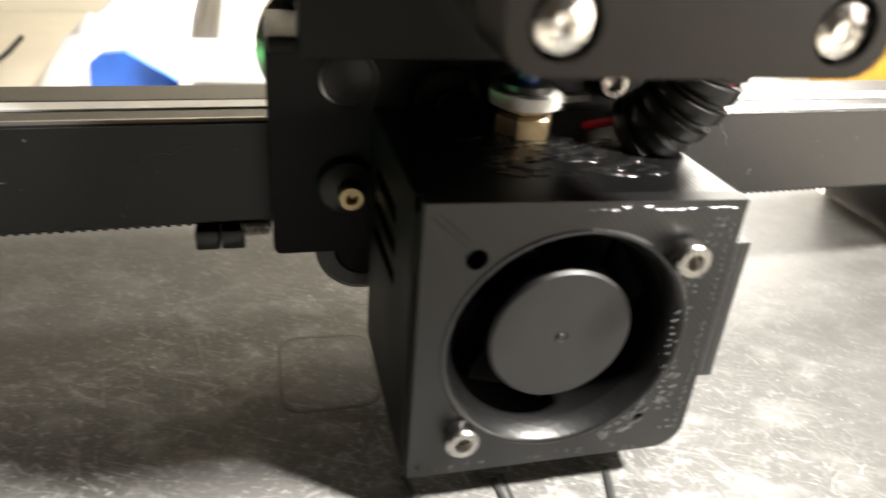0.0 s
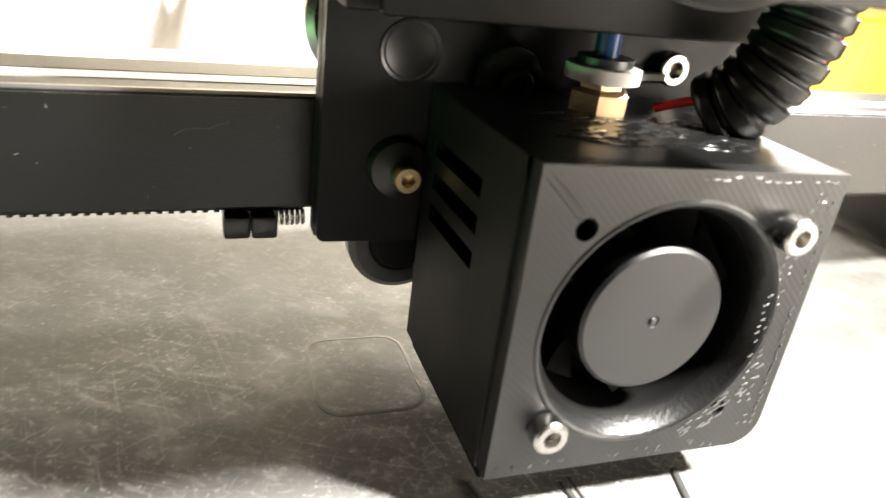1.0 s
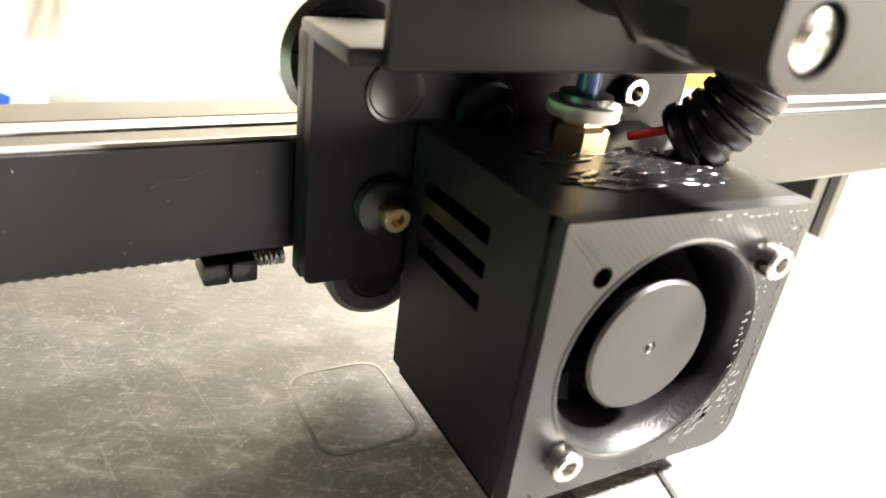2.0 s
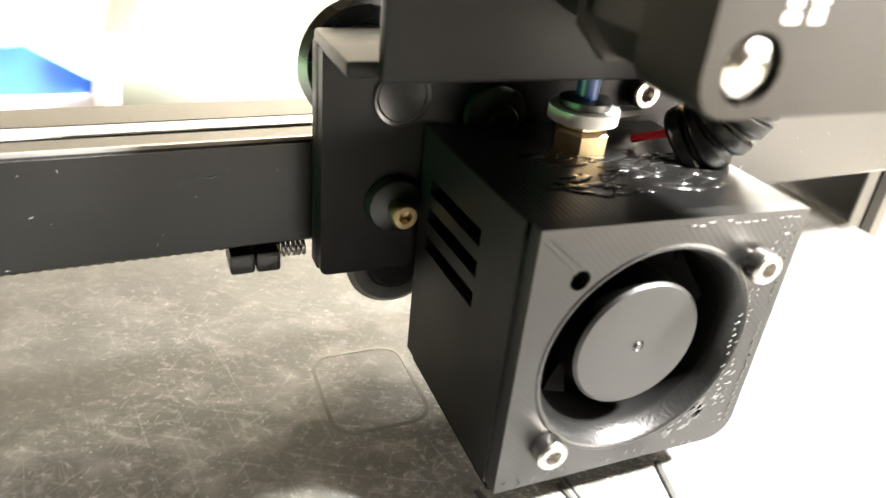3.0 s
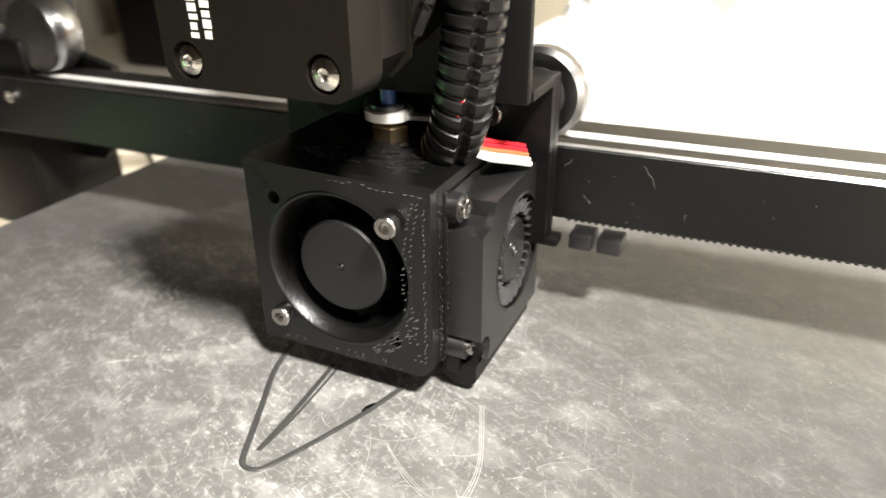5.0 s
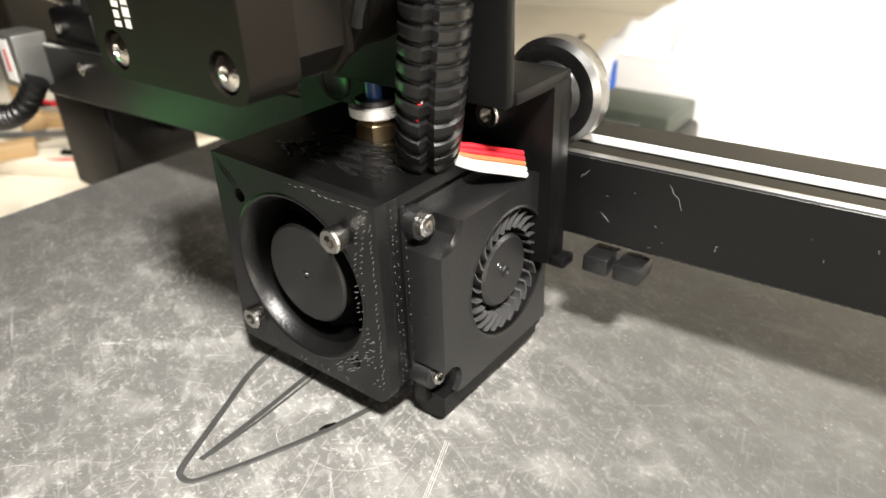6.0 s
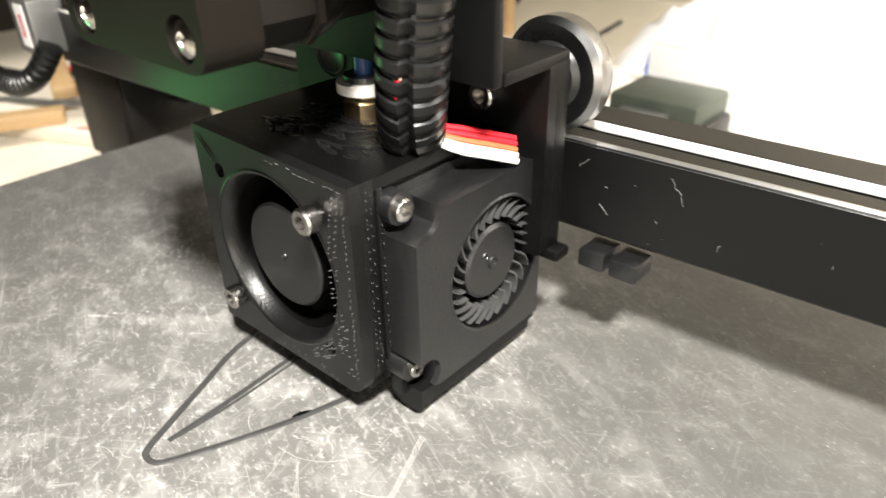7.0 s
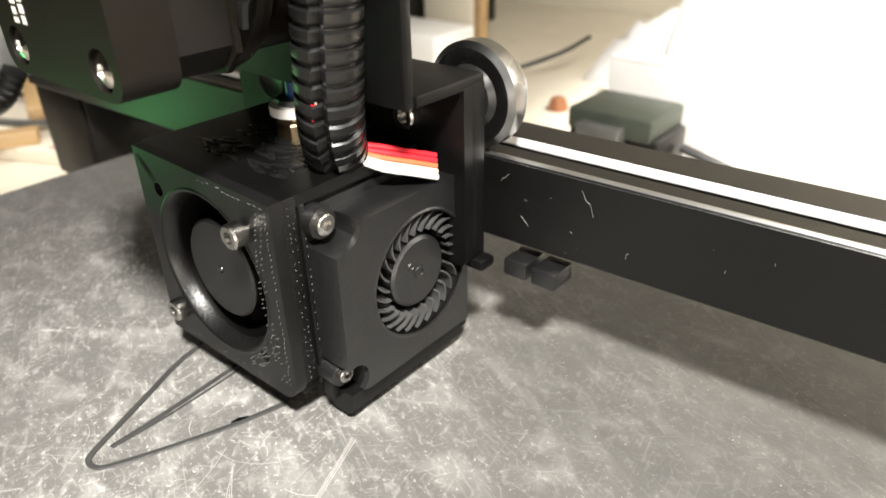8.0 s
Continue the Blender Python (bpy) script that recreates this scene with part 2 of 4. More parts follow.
def mesh_of(name, bm, mat, at=(0, 0, 0), smooth=None):
    bmesh.ops.recalc_face_normals(bm, faces=bm.faces)
    if smooth is not None:
        for f in bm.faces:
            f.smooth = True
        for e in bm.edges:
            if len(e.link_faces) == 2 and e.calc_face_angle(0) > radians(smooth):
                e.smooth = False
    bmesh.ops.translate(bm, verts=bm.verts, vec=-Vector(at))
    bmesh.ops.scale(bm, verts=bm.verts, vec=(MM, MM, MM))
    me = bpy.data.meshes.new(name)
    bm.to_mesh(me)
    bm.free()
    me.materials.append(mat)
    return me


def part(name, bm, mat, parent, label="", smooth=35):
    ob = new(name, mesh_of(name, bm, mat, ORIGIN[parent], smooth))
    ob.parent = parent
    ORIGIN[ob] = ORIGIN[parent]
    return tagged(ob, label)


def solo(name, bm, mat, at, label, category, group="", kind="", smooth=35):
    ob = new(name, mesh_of(name, bm, mat, at, smooth))
    ob.location = Vector(at) * MM
    ORIGIN[ob] = Vector(at)
    return tagged(ob, label, category, group, kind)


def box(bm, x0, x1, y0, y1, z0, z1, bevel=0.0, seg=2):
    r = bmesh.ops.create_cube(bm, size=1)
    vs = r["verts"]
    bmesh.ops.scale(bm, verts=vs, vec=(x1 - x0, y1 - y0, z1 - z0))
    bmesh.ops.translate(bm, verts=vs, vec=((x0 + x1) / 2, (y0 + y1) / 2, (z0 + z1) / 2))
    if bevel:
        es = list({e for v in vs for e in v.link_edges})
        bmesh.ops.bevel(bm, geom=es, offset=bevel, segments=seg, affect="EDGES", profile=0.5)
    return bm


def Box(*a, **k):
    return box(bmesh.new(), *a, **k)


def place(axis, u, v, w):
    """A point from two coordinates across an axis and one along it. For x: (y, z), for y: (x, z), for z: (x, y)."""
    return {"x": (w, u, v), "y": (u, w, v), "z": (u, v, w)}[axis]


def sheet(bm, axis, outer, holes, a, b):
    """A flat plate across an axis from a to b, with holes cut through it."""
    loops = [outer] + list(holes)
    rings = []
    edges = []
    for lp in loops:
        vs = [bm.verts.new(place(axis, u, v, a)) for u, v in lp]
        rings.append(vs)
        edges += [bm.edges.new((vs[i], vs[(i + 1) % len(vs)])) for i in range(len(vs))]
    if holes:
        fill = bmesh.ops.triangle_fill(bm, edges=edges, use_beauty=True)
        faces = [f for f in fill["geom"] if isinstance(f, bmesh.types.BMFace)]
    else:
        faces = [bm.faces.new(rings[0])]
    twin = {}
    for vs, lp in zip(rings, loops):
        for vtx, (u, v) in zip(vs, lp):
            twin[vtx] = bm.verts.new(place(axis, u, v, b))
    for f in faces:
        bm.faces.new([twin[v] for v in f.verts])
    for vs in rings:
        for i in range(len(vs)):
            p, q = vs[i], vs[(i + 1) % len(vs)]
            bm.faces.new((p, q, twin[q], twin[p]))
    return bm


def circle(cu, cv, r, n=32, start=0.0):
    return [(cu + r * math.cos(2 * math.pi * i / n + start), cv + r * math.sin(2 * math.pi * i / n + start)) for i in range(n)]


def rounded(u0, u1, v0, v1, r, n=5):
    """A rectangle with corner radii (low-low, high-low, high-high, low-high)."""
    r = r if isinstance(r, (tuple, list)) else (r,) * 4
    out = []
    for (cu, cv, rad, s) in ((u0 + r[0], v0 + r[0], r[0], 180), (u1 - r[1], v0 + r[1], r[1], 270), (u1 - r[2], v1 - r[2], r[2], 0), (u0 + r[3], v1 - r[3], r[3], 90)):
        if rad <= 0:
            out.append((cu, cv))
            continue
        for i in range(n + 1):
            t = radians(s + 90 * i / n)
            out.append((cu + rad * math.cos(t), cv + rad * math.sin(t)))
    return out


def lathe(bm, axis, cu, cv, profile, n=40, close=True):
    """Turns (radius, along) pairs round an axis; ends are closed where the radius is not zero."""
    rings = []
    for r, w in profile:
        rings.append([bm.verts.new(place(axis, cu + r * math.cos(2 * math.pi * i / n), cv + r * math.sin(2 * math.pi * i / n), w)) for i in range(n)] if r > 0 else [bm.verts.new(place(axis, cu, cv, w))])
    for A, B in zip(rings, rings[1:]):
        for i in range(n):
            j = (i + 1) % n
            if len(A) == 1:
                bm.faces.new((A[0], B[j], B[i]))
            elif len(B) == 1:
                bm.faces.new((A[i], A[j], B[0]))
            else:
                bm.faces.new((A[i], A[j], B[j], B[i]))
    for R in (rings[0], rings[-1]):
        if close and len(R) > 2:
            bm.faces.new(R)
    return bm


def Lathe(*a, **k):
    return lathe(bmesh.new(), *a, **k)


def smooth_path(pts, per=8):
    """A Catmull-Rom curve through points."""
    P = [Vector(p) for p in pts]
    P = [2 * P[0] - P[1]] + P + [2 * P[-1] - P[-2]]
    out = []
    for i in range(1, len(P) - 2):
        for k in range(per):
            t = k / per
            a, b, c, d = P[i - 1], P[i], P[i + 1], P[i + 2]
            out.append(0.5 * (2 * b + (c - a) * t + (2 * a - 5 * b + 4 * c - d) * t * t + (3 * b - a - 3 * c + d) * t ** 3))
    out.append(P[-2])
    return out


def tube(bm, path, radius, n=10, flat=1.0, up=(0.12, 0.2, 1), slit=()):
    """A tube along a path; radius is a number or a function of the point's index."""
    rings = []
    up = Vector(up).normalized()
    for i, p in enumerate(path):
        d = (path[min(i + 1, len(path) - 1)] - path[max(i - 1, 0)]).normalized()
        if abs(d.dot(up)) > 0.95:
            up = Vector((1, 0.1, 0))
        s = d.cross(up).normalized()
        u = s.cross(d).normalized()
        r = radius(i) if callable(radius) else radius
        turn = [(2 * math.pi * k / n, r * (0.74 if k in slit else 1.0)) for k in range(n)]
        rings.append([bm.verts.new(p + s * (q * math.cos(a)) + u * (q * flat * math.sin(a))) for a, q in turn])
    for A, B in zip(rings, rings[1:]):
        for k in range(n):
            bm.faces.new((A[k], A[(k + 1) % n], B[(k + 1) % n], B[k]))
    bm.faces.new(rings[0])
    bm.faces.new(rings[-1])
    return bm


def loom(bm, pts, r, pitch, slit=()):
    """A corrugated hose: rounded ribs of one pitch along a curve, with an optional lengthwise slit."""
    dense = smooth_path(pts, 24)
    run = [0.0]
    for a, b in zip(dense, dense[1:]):
        run.append(run[-1] + (b - a).length)
    path, radii = [], []
    k, step = 0, pitch / 8
    s = 0.0
    while s < run[-1]:
        while run[k + 1] < s:
            k += 1
        f = (s - run[k]) / (run[k + 1] - run[k])
        path.append(dense[k].lerp(dense[k + 1], f))
        ph = (s / pitch) % 1.0
        radii.append(r if 0.14 < ph < 0.78 else r * (0.87 if ph < 0.07 or ph > 0.85 else 0.96))
        s += step
    return tube(bm, path, lambda i: radii[i], 28, up=(1, 0.1, 0), slit=slit)


def cap_screw(name, axis, cu, cv, face, out, r, head, mat, parent, label="", socket=True, shank=0.0):
    """A socket head screw whose head stands from face towards out (+1 or -1)."""
    base = face + out * shank
    top = base + out * head
    prof = [(0.01, face - out * 0.5), (r * 0.52, face - out * 0.5), (r * 0.52, base), (r * 0.97, base), (r, base + out * head * 0.12), (r, top - out * head * 0.14), (r * 0.88, top)]
    if socket:
        prof += [(r * 0.5, top), (r * 0.46, top - out * head * 0.55), (0.01, top - out * head * 0.6)]
    else:
        prof += [(0.5 * r, top + out * head * 0.12), (0.01, top + out * head * 0.14)]
    return part(name, Lathe(axis, cu, cv, prof, 24 if socket else 28), mat, parent, label)


# ---- the print bed, bench and room ----
BED = -5.0
bed = thing("print_bed", (-17, 35, BED - 6), "worn dark grey print bed with scratches and smears", "print bed")
bm = bmesh.new()
sheet(bm, "z", rounded(-172, 157, -125, 195, 6), [], BED - 1.2, BED)
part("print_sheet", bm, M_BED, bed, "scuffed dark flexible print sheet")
part("heater_plate", Box(-171, 156, -124, 194, BED - 5, BED - 1.25, bevel=0.5), M_GREY, bed, "grey aluminium heater plate")

# pale scratches and scuffs in the sheet's coating, thickest in front of the middle
rnd = random.Random(31)
bm = bmesh.new()


def scratch(pts, r):
    tube(bm, smooth_path([(x, y, BED + 0.01) for x, y in pts], 5), r, 4, 0.25)


for k in range(70):
    x, y = rnd.gauss(16, 30), rnd.gauss(-26, 20)
    if y > 48 or abs(x) > 120 or y < -115:
        continue
    a, l, bow = radians(rnd.choice((20, 35, -40, 65, -65, 80)) + rnd.uniform(-18, 18)), rnd.uniform(1.0, 8) * (2.2 if k % 9 == 0 else 1), rnd.uniform(-0.14, 0.14)
    d, q = Vector((math.cos(a), math.sin(a))), Vector((-math.sin(a), math.cos(a)))
    scratch([Vector((x, y)) + d * l * (f - 0.5) + q * (l * bow * math.sin(math.pi * f)) for f in (0, 0.35, 0.7, 1)], rnd.uniform(0.035, 0.085))
for off in (0, 0.45, 1.0):
    scratch([(36 + off, 6), (40 + off, -4), (43.5 + off, -14), (44 + off * 1.4, -24), (42 + off * 2, -34)], 0.07)
    scratch([(22 + off, -16 - off), (30, -22 - off * 1.4), (40, -27 - off), (52, -30 - off * 0.6)], 0.05)
for k in range(260):
    x, y = rnd.uniform(-120, 120), rnd.uniform(-90, 150)
    r = rnd.uniform(0.06, 0.2)
    tube(bm, [Vector((x - r, y, BED + 0.01)), Vector((x, y + r * 0.4, BED + 0.04)), Vector((x + r, y, BED + 0.01))], r * 0.7, 5, 0.4)
tagged(part("scratch_marks", bm, M_BEDSCR, bed, "fine pale scratches and specks"), kind="stuff")

bench = solo("bench", Box(-900, 1100, -700, 900, -135, -95, bevel=3), M_BENCH, (100, 100, -135), "pale wooden workbench under bright lamp light", "workbench", kind="structure")
solo("floor", Box(-2500, 2500, -2500, 1000, -910, -890), M_WOOD, (0, 0, -900), "brown wooden floor", "floor", kind="structure")
for (x, y) in ((-860, -660), (1060, -660), (-860, 860), (1060, 860)):
    part("leg", Box(x - 30, x + 30, y - 30, y + 30, -890, -135.2, bevel=3), M_WOOD, bench)
solo("wall_north", Box(-2500, 2500, 905, 1000, -890, 1900), M_WALL, (0, 950, -890), "cream painted wall behind the bench", "wall", kind="structure")
# walls and ceiling out of view, added dark to hold back bounce
solo("wall_south", Box(-2500, 2500, -2500, -2400, -890, 1900), M_UNSEEN_DARK, (0, -2450, -890), "unseen wall, coloured dark to limit bounced light", "wall", kind="structure")
solo("wall_west", Box(-2500, -2400, -2395, 900, -890, 1900), M_UNSEEN_DARK, (-2450, 0, -890), "unseen wall, coloured dark to limit bounced light", "wall", kind="structure")
solo("wall_east", Box(2400, 2500, -2395, 900, -890, 1900), M_UNSEEN_DARK, (2450, 0, -890), "unseen wall, coloured dark to limit bounced light", "wall", kind="structure")
solo("ceiling", Box(-2500, 2500, -2500, 1000, 1905, 1960), M_UNSEEN_DARK, (0, 0, 1930), "unseen ceiling, coloured dark to limit bounced light", "ceiling", kind="structure")

# ---- the gantry bar ----
bar = thing("gantry_bar", (0, 62, 24), "black anodised aluminium gantry bar with scratched front", "gantry bar")
BX0, BX1 = -210, 190
bm = bmesh.new()
prof = [(52, 24.6), (52.6, 24), (75.4, 24), (76, 24.6), (76, 45.4), (75.4, 46), (65.3, 46), (64.9, 45.6), (61.3, 45.3), (61.3, 38), (58.5, 38), (58.5, 45.6), (58.1, 46), (52.9, 46), (52, 45.1)]
sheet(bm, "x", prof, [], BX0, BX1)
part("extrusion", bm, M_ANOD, bar)
bm = bmesh.new()
sheet(bm, "x", [(61.2, 45.2), (64.9, 45.5), (64.9, 45.9), (61.2, 45.6)], [], BX0, BX1)
part("track_strip", bm, M_TRACK, bar, "bright worn aluminium wheel track")
# bright strip stands in for the highlight along the front chamfer
bm = bmesh.new()
sheet(bm, "x", [(51.97, 45.0), (52.85, 46.03), (53.3, 46.04), (53.3, 45.9), (52.2, 44.9)], [], BX0, BX1)
part("edge_highlight", bm, M_ALU, bar, "thin bright strip for the highlight on the front chamfer")
# scratches on the front face
rnd = random.Random(4)
bm = bmesh.new()
for (x, z, l, a) in ((62, 40, 6.5, -62), (-62, 39.5, 9, 12), (40, 41, 3, 40), (72, 30, 2, 70), (46, 31, 2.5, -45)):
    pts = [Vector((x + l * (k / 5 - 0.5) * math.cos(radians(a)) + rnd.uniform(-0.35, 0.35), 51.98, z + l * (k / 5 - 0.5) * math.sin(radians(a)) + rnd.uniform(-0.4, 0.4))) for k in range(6)]
    tube(bm, smooth_path(pts, 4), 0.055, 5)
for k in range(46):
    x, z, l, a = rnd.uniform(-170, 170), rnd.uniform(25, 45), rnd.uniform(0.15, 0.7), rnd.uniform(0, 180)
    d = Vector((math.cos(radians(a)), 0, math.sin(radians(a)))) * l * 0.5
    tube(bm, [Vector((x, 51.99, z)) - d, Vector((x, 51.98, z)), Vector((x, 51.99, z)) + d], 0.06, 4)
tagged(part("scratch_marks", bm, M_SCR, bar, "fine pale scratches"), kind="stuff")

# the bar runs slightly askew to the shroud
BAR_YAW = radians(2.2)
bar.location, bar.rotation_euler = Vector((0, 65.3, 25.1)) * MM, (0, 0, BAR_YAW)

# toothed belt below the bar
belt = thing("drive_belt", (0, 60, 21), "black rubber toothed belt under the gantry bar", "belt")
for name, a, b in (("left_run", -200, -44), ("right_run", 40, 185)):
    bm = bmesh.new()
    box(bm, a, b, 56, 62, 22.3, 23.5)
    x = a
    while x < b - 1:
        box(bm, x, x + 1.0, 55.8, 62.2, 21.95, 22.31)
        x += 2.0
    part("belt_run", bm, M_BELT, belt, smooth=None)
belt.location, belt.rotation_euler = Vector((0, 63.3, 22.2)) * MM, (0, 0, BAR_YAW)
for xs, zt in (((-57.9, -52.8), 23.4), ((43.0, 51.0), 22.4)):
    clamp = thing("belt_clamp", (sum(xs) / 2 + 3, 58, 17), "small black moulded belt clamp under the gantry bar", "belt clamp", "belt clamps")
    for x in xs:
        part("jaw", Box(x - 0.3, x + (4.6 if xs[0] < 0 else 6.4), 53.5, 62, zt - 4.6, zt, bevel=0.7), M_MOULD, clamp)
spring = thing("belt_spring", (-46, 57, 21), "small steel tension spring on the belt", "spring")
pts = [(-49 + 6 * i / 60, 56 + 2.0 * math.cos(i * 0.63), 23.2 + 2.0 * math.sin(i * 0.63)) for i in range(61)]
part("coil", tube(bmesh.new(), [Vector(p) for p in pts], 0.42, 6), M_STEEL, spring)

# ---- the carriage ----
car = thing("carriage", (0, 46, 22), "black bent steel carriage bracket riding on the gantry bar", "carriage")
bm = bmesh.new()
sheet(bm, "y", rounded(-42.5, 38.5, 22.5, 66, (1.5, 1.5, 0.5, 0.5)), [circle(-28, 57.5, 4.4, 24)], 44, 47)
part("back_plate", bm, M_PLATE, car)
part("side_flange", Box(36.2, 38.6, 46.8, 51.4, 22.3, 66.2, bevel=0.5), M_PLATE, car)
part("side_flange", Box(-42.6, -40.2, 46.8, 51.4, 22.3, 66.2, bevel=0.5), M_PLATE, car)
part("foot_lip", Box(33, 41.5, 46.5, 51.8, 20.8, 23.6, bevel=0.8), M_PLATE, car)
part("shelf_flange", Box(-42.4, 38.5, 29.4, 51.3, 65.2, 68.0, bevel=0.7), M_PLATE, car)
bm = bmesh.new()
box(bm, -37.8, 38, 26.6, 29.6, 65.0, 135, bevel=0.9)
part("upright_plate", bm, M_PLATE, car)
recess = part("bolt_recess", Lathe("y", -28, 57.5, [(4.4, 44.2), (5.4, 43.7), (5.6, 44.6), (4.4, 47.5), (3.6, 47.6), (0.01, 47.6)], 28), M_BSTEEL, car, "dark bolt seat")
cap_screw("bolt", "y", -28, 57.5, 47.2, -1, 3.0, 2.6, M_BSTEEL, car, "black socket head bolt")
part("washer", Lathe("y", -9.7, 53.7, [(3, 44), (6.2, 44), (6.4, 43.4), (6.0, 42.2), (4.2, 41.6), (0.01, 41.6)], 28), M_BSTEEL, car, "black spacer collar")
cap_screw("bolt", "y", -9.7, 53.7, 41.6, -1, 3.0, 2.6, M_BSTEEL, car, "black socket head bolt")
part("washer", Lathe("y", -28.5, 37, [(3, 44), (5.6, 44), (5.8, 43.4), (5.2, 42.0), (2.5, 41.2), (0.01, 41.2)], 28), M_BSTEEL, car, "black spacer collar")
cap_screw("bolt", "y", -28.1, 36.6, 41.2, -1, 2.5, 3.4, M_BRASS, car, "small brassy socket head bolt")
cap_screw("bolt", "y", 22.9, 57.6, 44, -1, 3.2, 3.0, M_STEEL, car, "steel socket head bolt")


def roller(cx, cz, r):
    w = thing("roller_wheel", (cx, 60, cz), "dark turned roller wheel running on the gantry bar", "roller wheel", "carriage rollers")
    part("tyre", Lathe("y", cx, cz, [(r * 0.55, 56.6), (r * 0.62, 55.6), (r * 0.88, 55.4), (r, 56.4), (r, 60.5), (r * 0.9, 62.4), (r * 0.72, 66), (r * 0.55, 66)], 56, close=False), M_DSTEEL, w)
    part("hub", Lathe("y", cx, cz, [(0.01, 54.6), (r * 0.5, 54.6), (r * 0.6, 55.8), (r * 0.6, 65.6), (0.01, 65.6)], 32), M_BSTEEL, w, "black bearing hub")
    return w


roller(30.8, 60.0, 12.6)
roller(-31.5, 60.0, 12.6)
roller(-23, 16.6, 10.8)

# ---- the hot end shroud ----
shroud = thing("hotend_shroud", (0, 20, -1), "black printed plastic hot end shroud with a round fan opening", "fan shroud")
FC = (0.8, 27.8)
outer = [(-23.5, 3.4)] + [(26.2 - 5 + 5 * math.cos(radians(a)), 3.4 + 5 + 5 * math.sin(radians(a))) for a in range(-90, 1, 15)] + [(26.2, 51.8), (-23.2, 53.0)]
bm = sheet(bmesh.new(), "y", outer, [circle(*FC, 19.7, 72), circle(-15.3, 44.1, 1.7, 16), circle(16.2, 11.8, 1.5, 16)], 0, 3)
part("front_panel", bm, M_FACE, shroud)
# funnel lip round the opening
part("opening_lip", Lathe("y", *FC, [(17.9, 4.0), (18.0, 2.9), (19.3, 0.25), (19.6, -0.08), (20.0, -0.18), (20.5, 0.03)], 72, close=False), M_LIP, shroud, "rounded glossy opening lip")
bm = bmesh.new()
lathe(bm, "y", *FC, [(18.5, 3.2), (18.5, 12.5), (17.6, 12.5), (17.6, 4.2), (18.0, 3.4), (18.5, 3.2)], 72, close=False)
part("fan_housing", bm, M_DARK, shroud, "black inner fan housing")
# side panel with three slanting vents
slot = lambda z: [(15.6, z + 0.6), (37.2, z), (37.2, z + 3.0), (15.6, z + 3.6)]
bm = sheet(bmesh.new(), "x", [(3.02, 3.4), (42, 3.4), (42, 52.6), (3.02, 52.9)], [slot(41.6), slot(35.8), slot(30.0)], -24.0, -22.0)
part("side_panel", bm, M_PLA, shroud, "side panel with three open vents")
bm = sheet(bmesh.new(), "x", [(3.02, 3.5), (42, 3.4), (42, 51.3), (3.02, 51.7)], [], 22.9, 24.7)
part("side_panel", bm, M_PLA, shroud)
bm = bmesh.new()
sheet(bm, "y", [(-23.9, 50.6), (26.1, 49.2), (26.1, 51.75), (-23.9, 53.0)], [], 3.02, 42)
part("top_panel", bm, M_TOP, shroud)
# baffle added at the open back, stops light showing through the vents
part("vent_baffle", Box(-21.7, 22.5, 40.2, 41.9, 3.6, 47.4, bevel=0.3), M_DARK, shroud, "added black baffle that keeps the vents dark")
part("floor_panel", Box(-23, 19.5, 3.1, 41, 0.6, 3.4, bevel=0.4), M_DARK, shroud, "recessed black underside")
part("front_rib", Box(24.72, 26.2, 3.02, 6.4, 7, 51.6, bevel=0.3), M_PLA, shroud)
part("front_rib", Box(24.72, 26.6, 6.8, 8.3, 5, 49.5, bevel=0.4), M_PLA, shroud)
# beads left by the print head on the face
rnd = random.Random(7)
bm = bmesh.new()
for col, (x, dx, lean) in enumerate(((24.4, 0.0, 65), (20.6, 0.0, 35), (19.0, 0.0, 35))):
    z = 8.0
    while z < 49:
        x0 = x + rnd.uniform(-0.3, 0.3) - (0 if col == 0 else 0.006 * (z - 27.8) ** 2 * -1)
        if x0 < 25 and rnd.random() < 0.85:
            l, a = rnd.uniform(0.5, 1.1), radians(lean + rnd.uniform(-15, 15))
            d = Vector((math.cos(a), 0, math.sin(a))) * l * 0.5
            tube(bm, [Vector((x0, 0.02, z)) - d, Vector((x0, -0.09, z)), Vector((x0, 0.02, z)) + d], 0.12, 5)
        z += rnd.uniform(1.0, 1.7)
for k in range(24):
    x, z = rnd.uniform(-22, 20), 4.4 + rnd.uniform(-0.4, 1.2)
    d = Vector((math.cos(radians(50)), 0, math.sin(radians(50)))) * rnd.uniform(0.2, 0.5)
    tube(bm, [Vector((x, 0.02, z)) - d, Vector((x, -0.08, z)), Vector((x, 0.02, z)) + d], 0.10, 5)
for (y, lo, hi) in ((4.2, 8, 50), (7.5, 7, 48), (5.3, 10, 46)):
    z = lo
    while z < hi:
        x0 = 26.6 if 6.8 < y < 8.3 else 26.2
        tube(bm, [Vector((x0 - 0.05, y, z)), Vector((x0 + 0.07, y + 0.1, z + 0.25)), Vector((x0 - 0.05, y, z + 0.5))], 0.10, 5)
        z += rnd.uniform(0.9, 3.2)
for k in range(26):
    x = -20 + k * 1.75
    z = 53.0 - (x + 23.8) / 49.4 * 1.2 - 1.1
    z += rnd.uniform(-0.35, 0.3)
    if x > -4 and rnd.random() < 0.6:
        tube(bm, [Vector((x - 0.5, 0.02, z)), Vector((x, -0.08, z - 0.12)), Vector((x + 0.5, 0.02, z))], 0.10, 5)
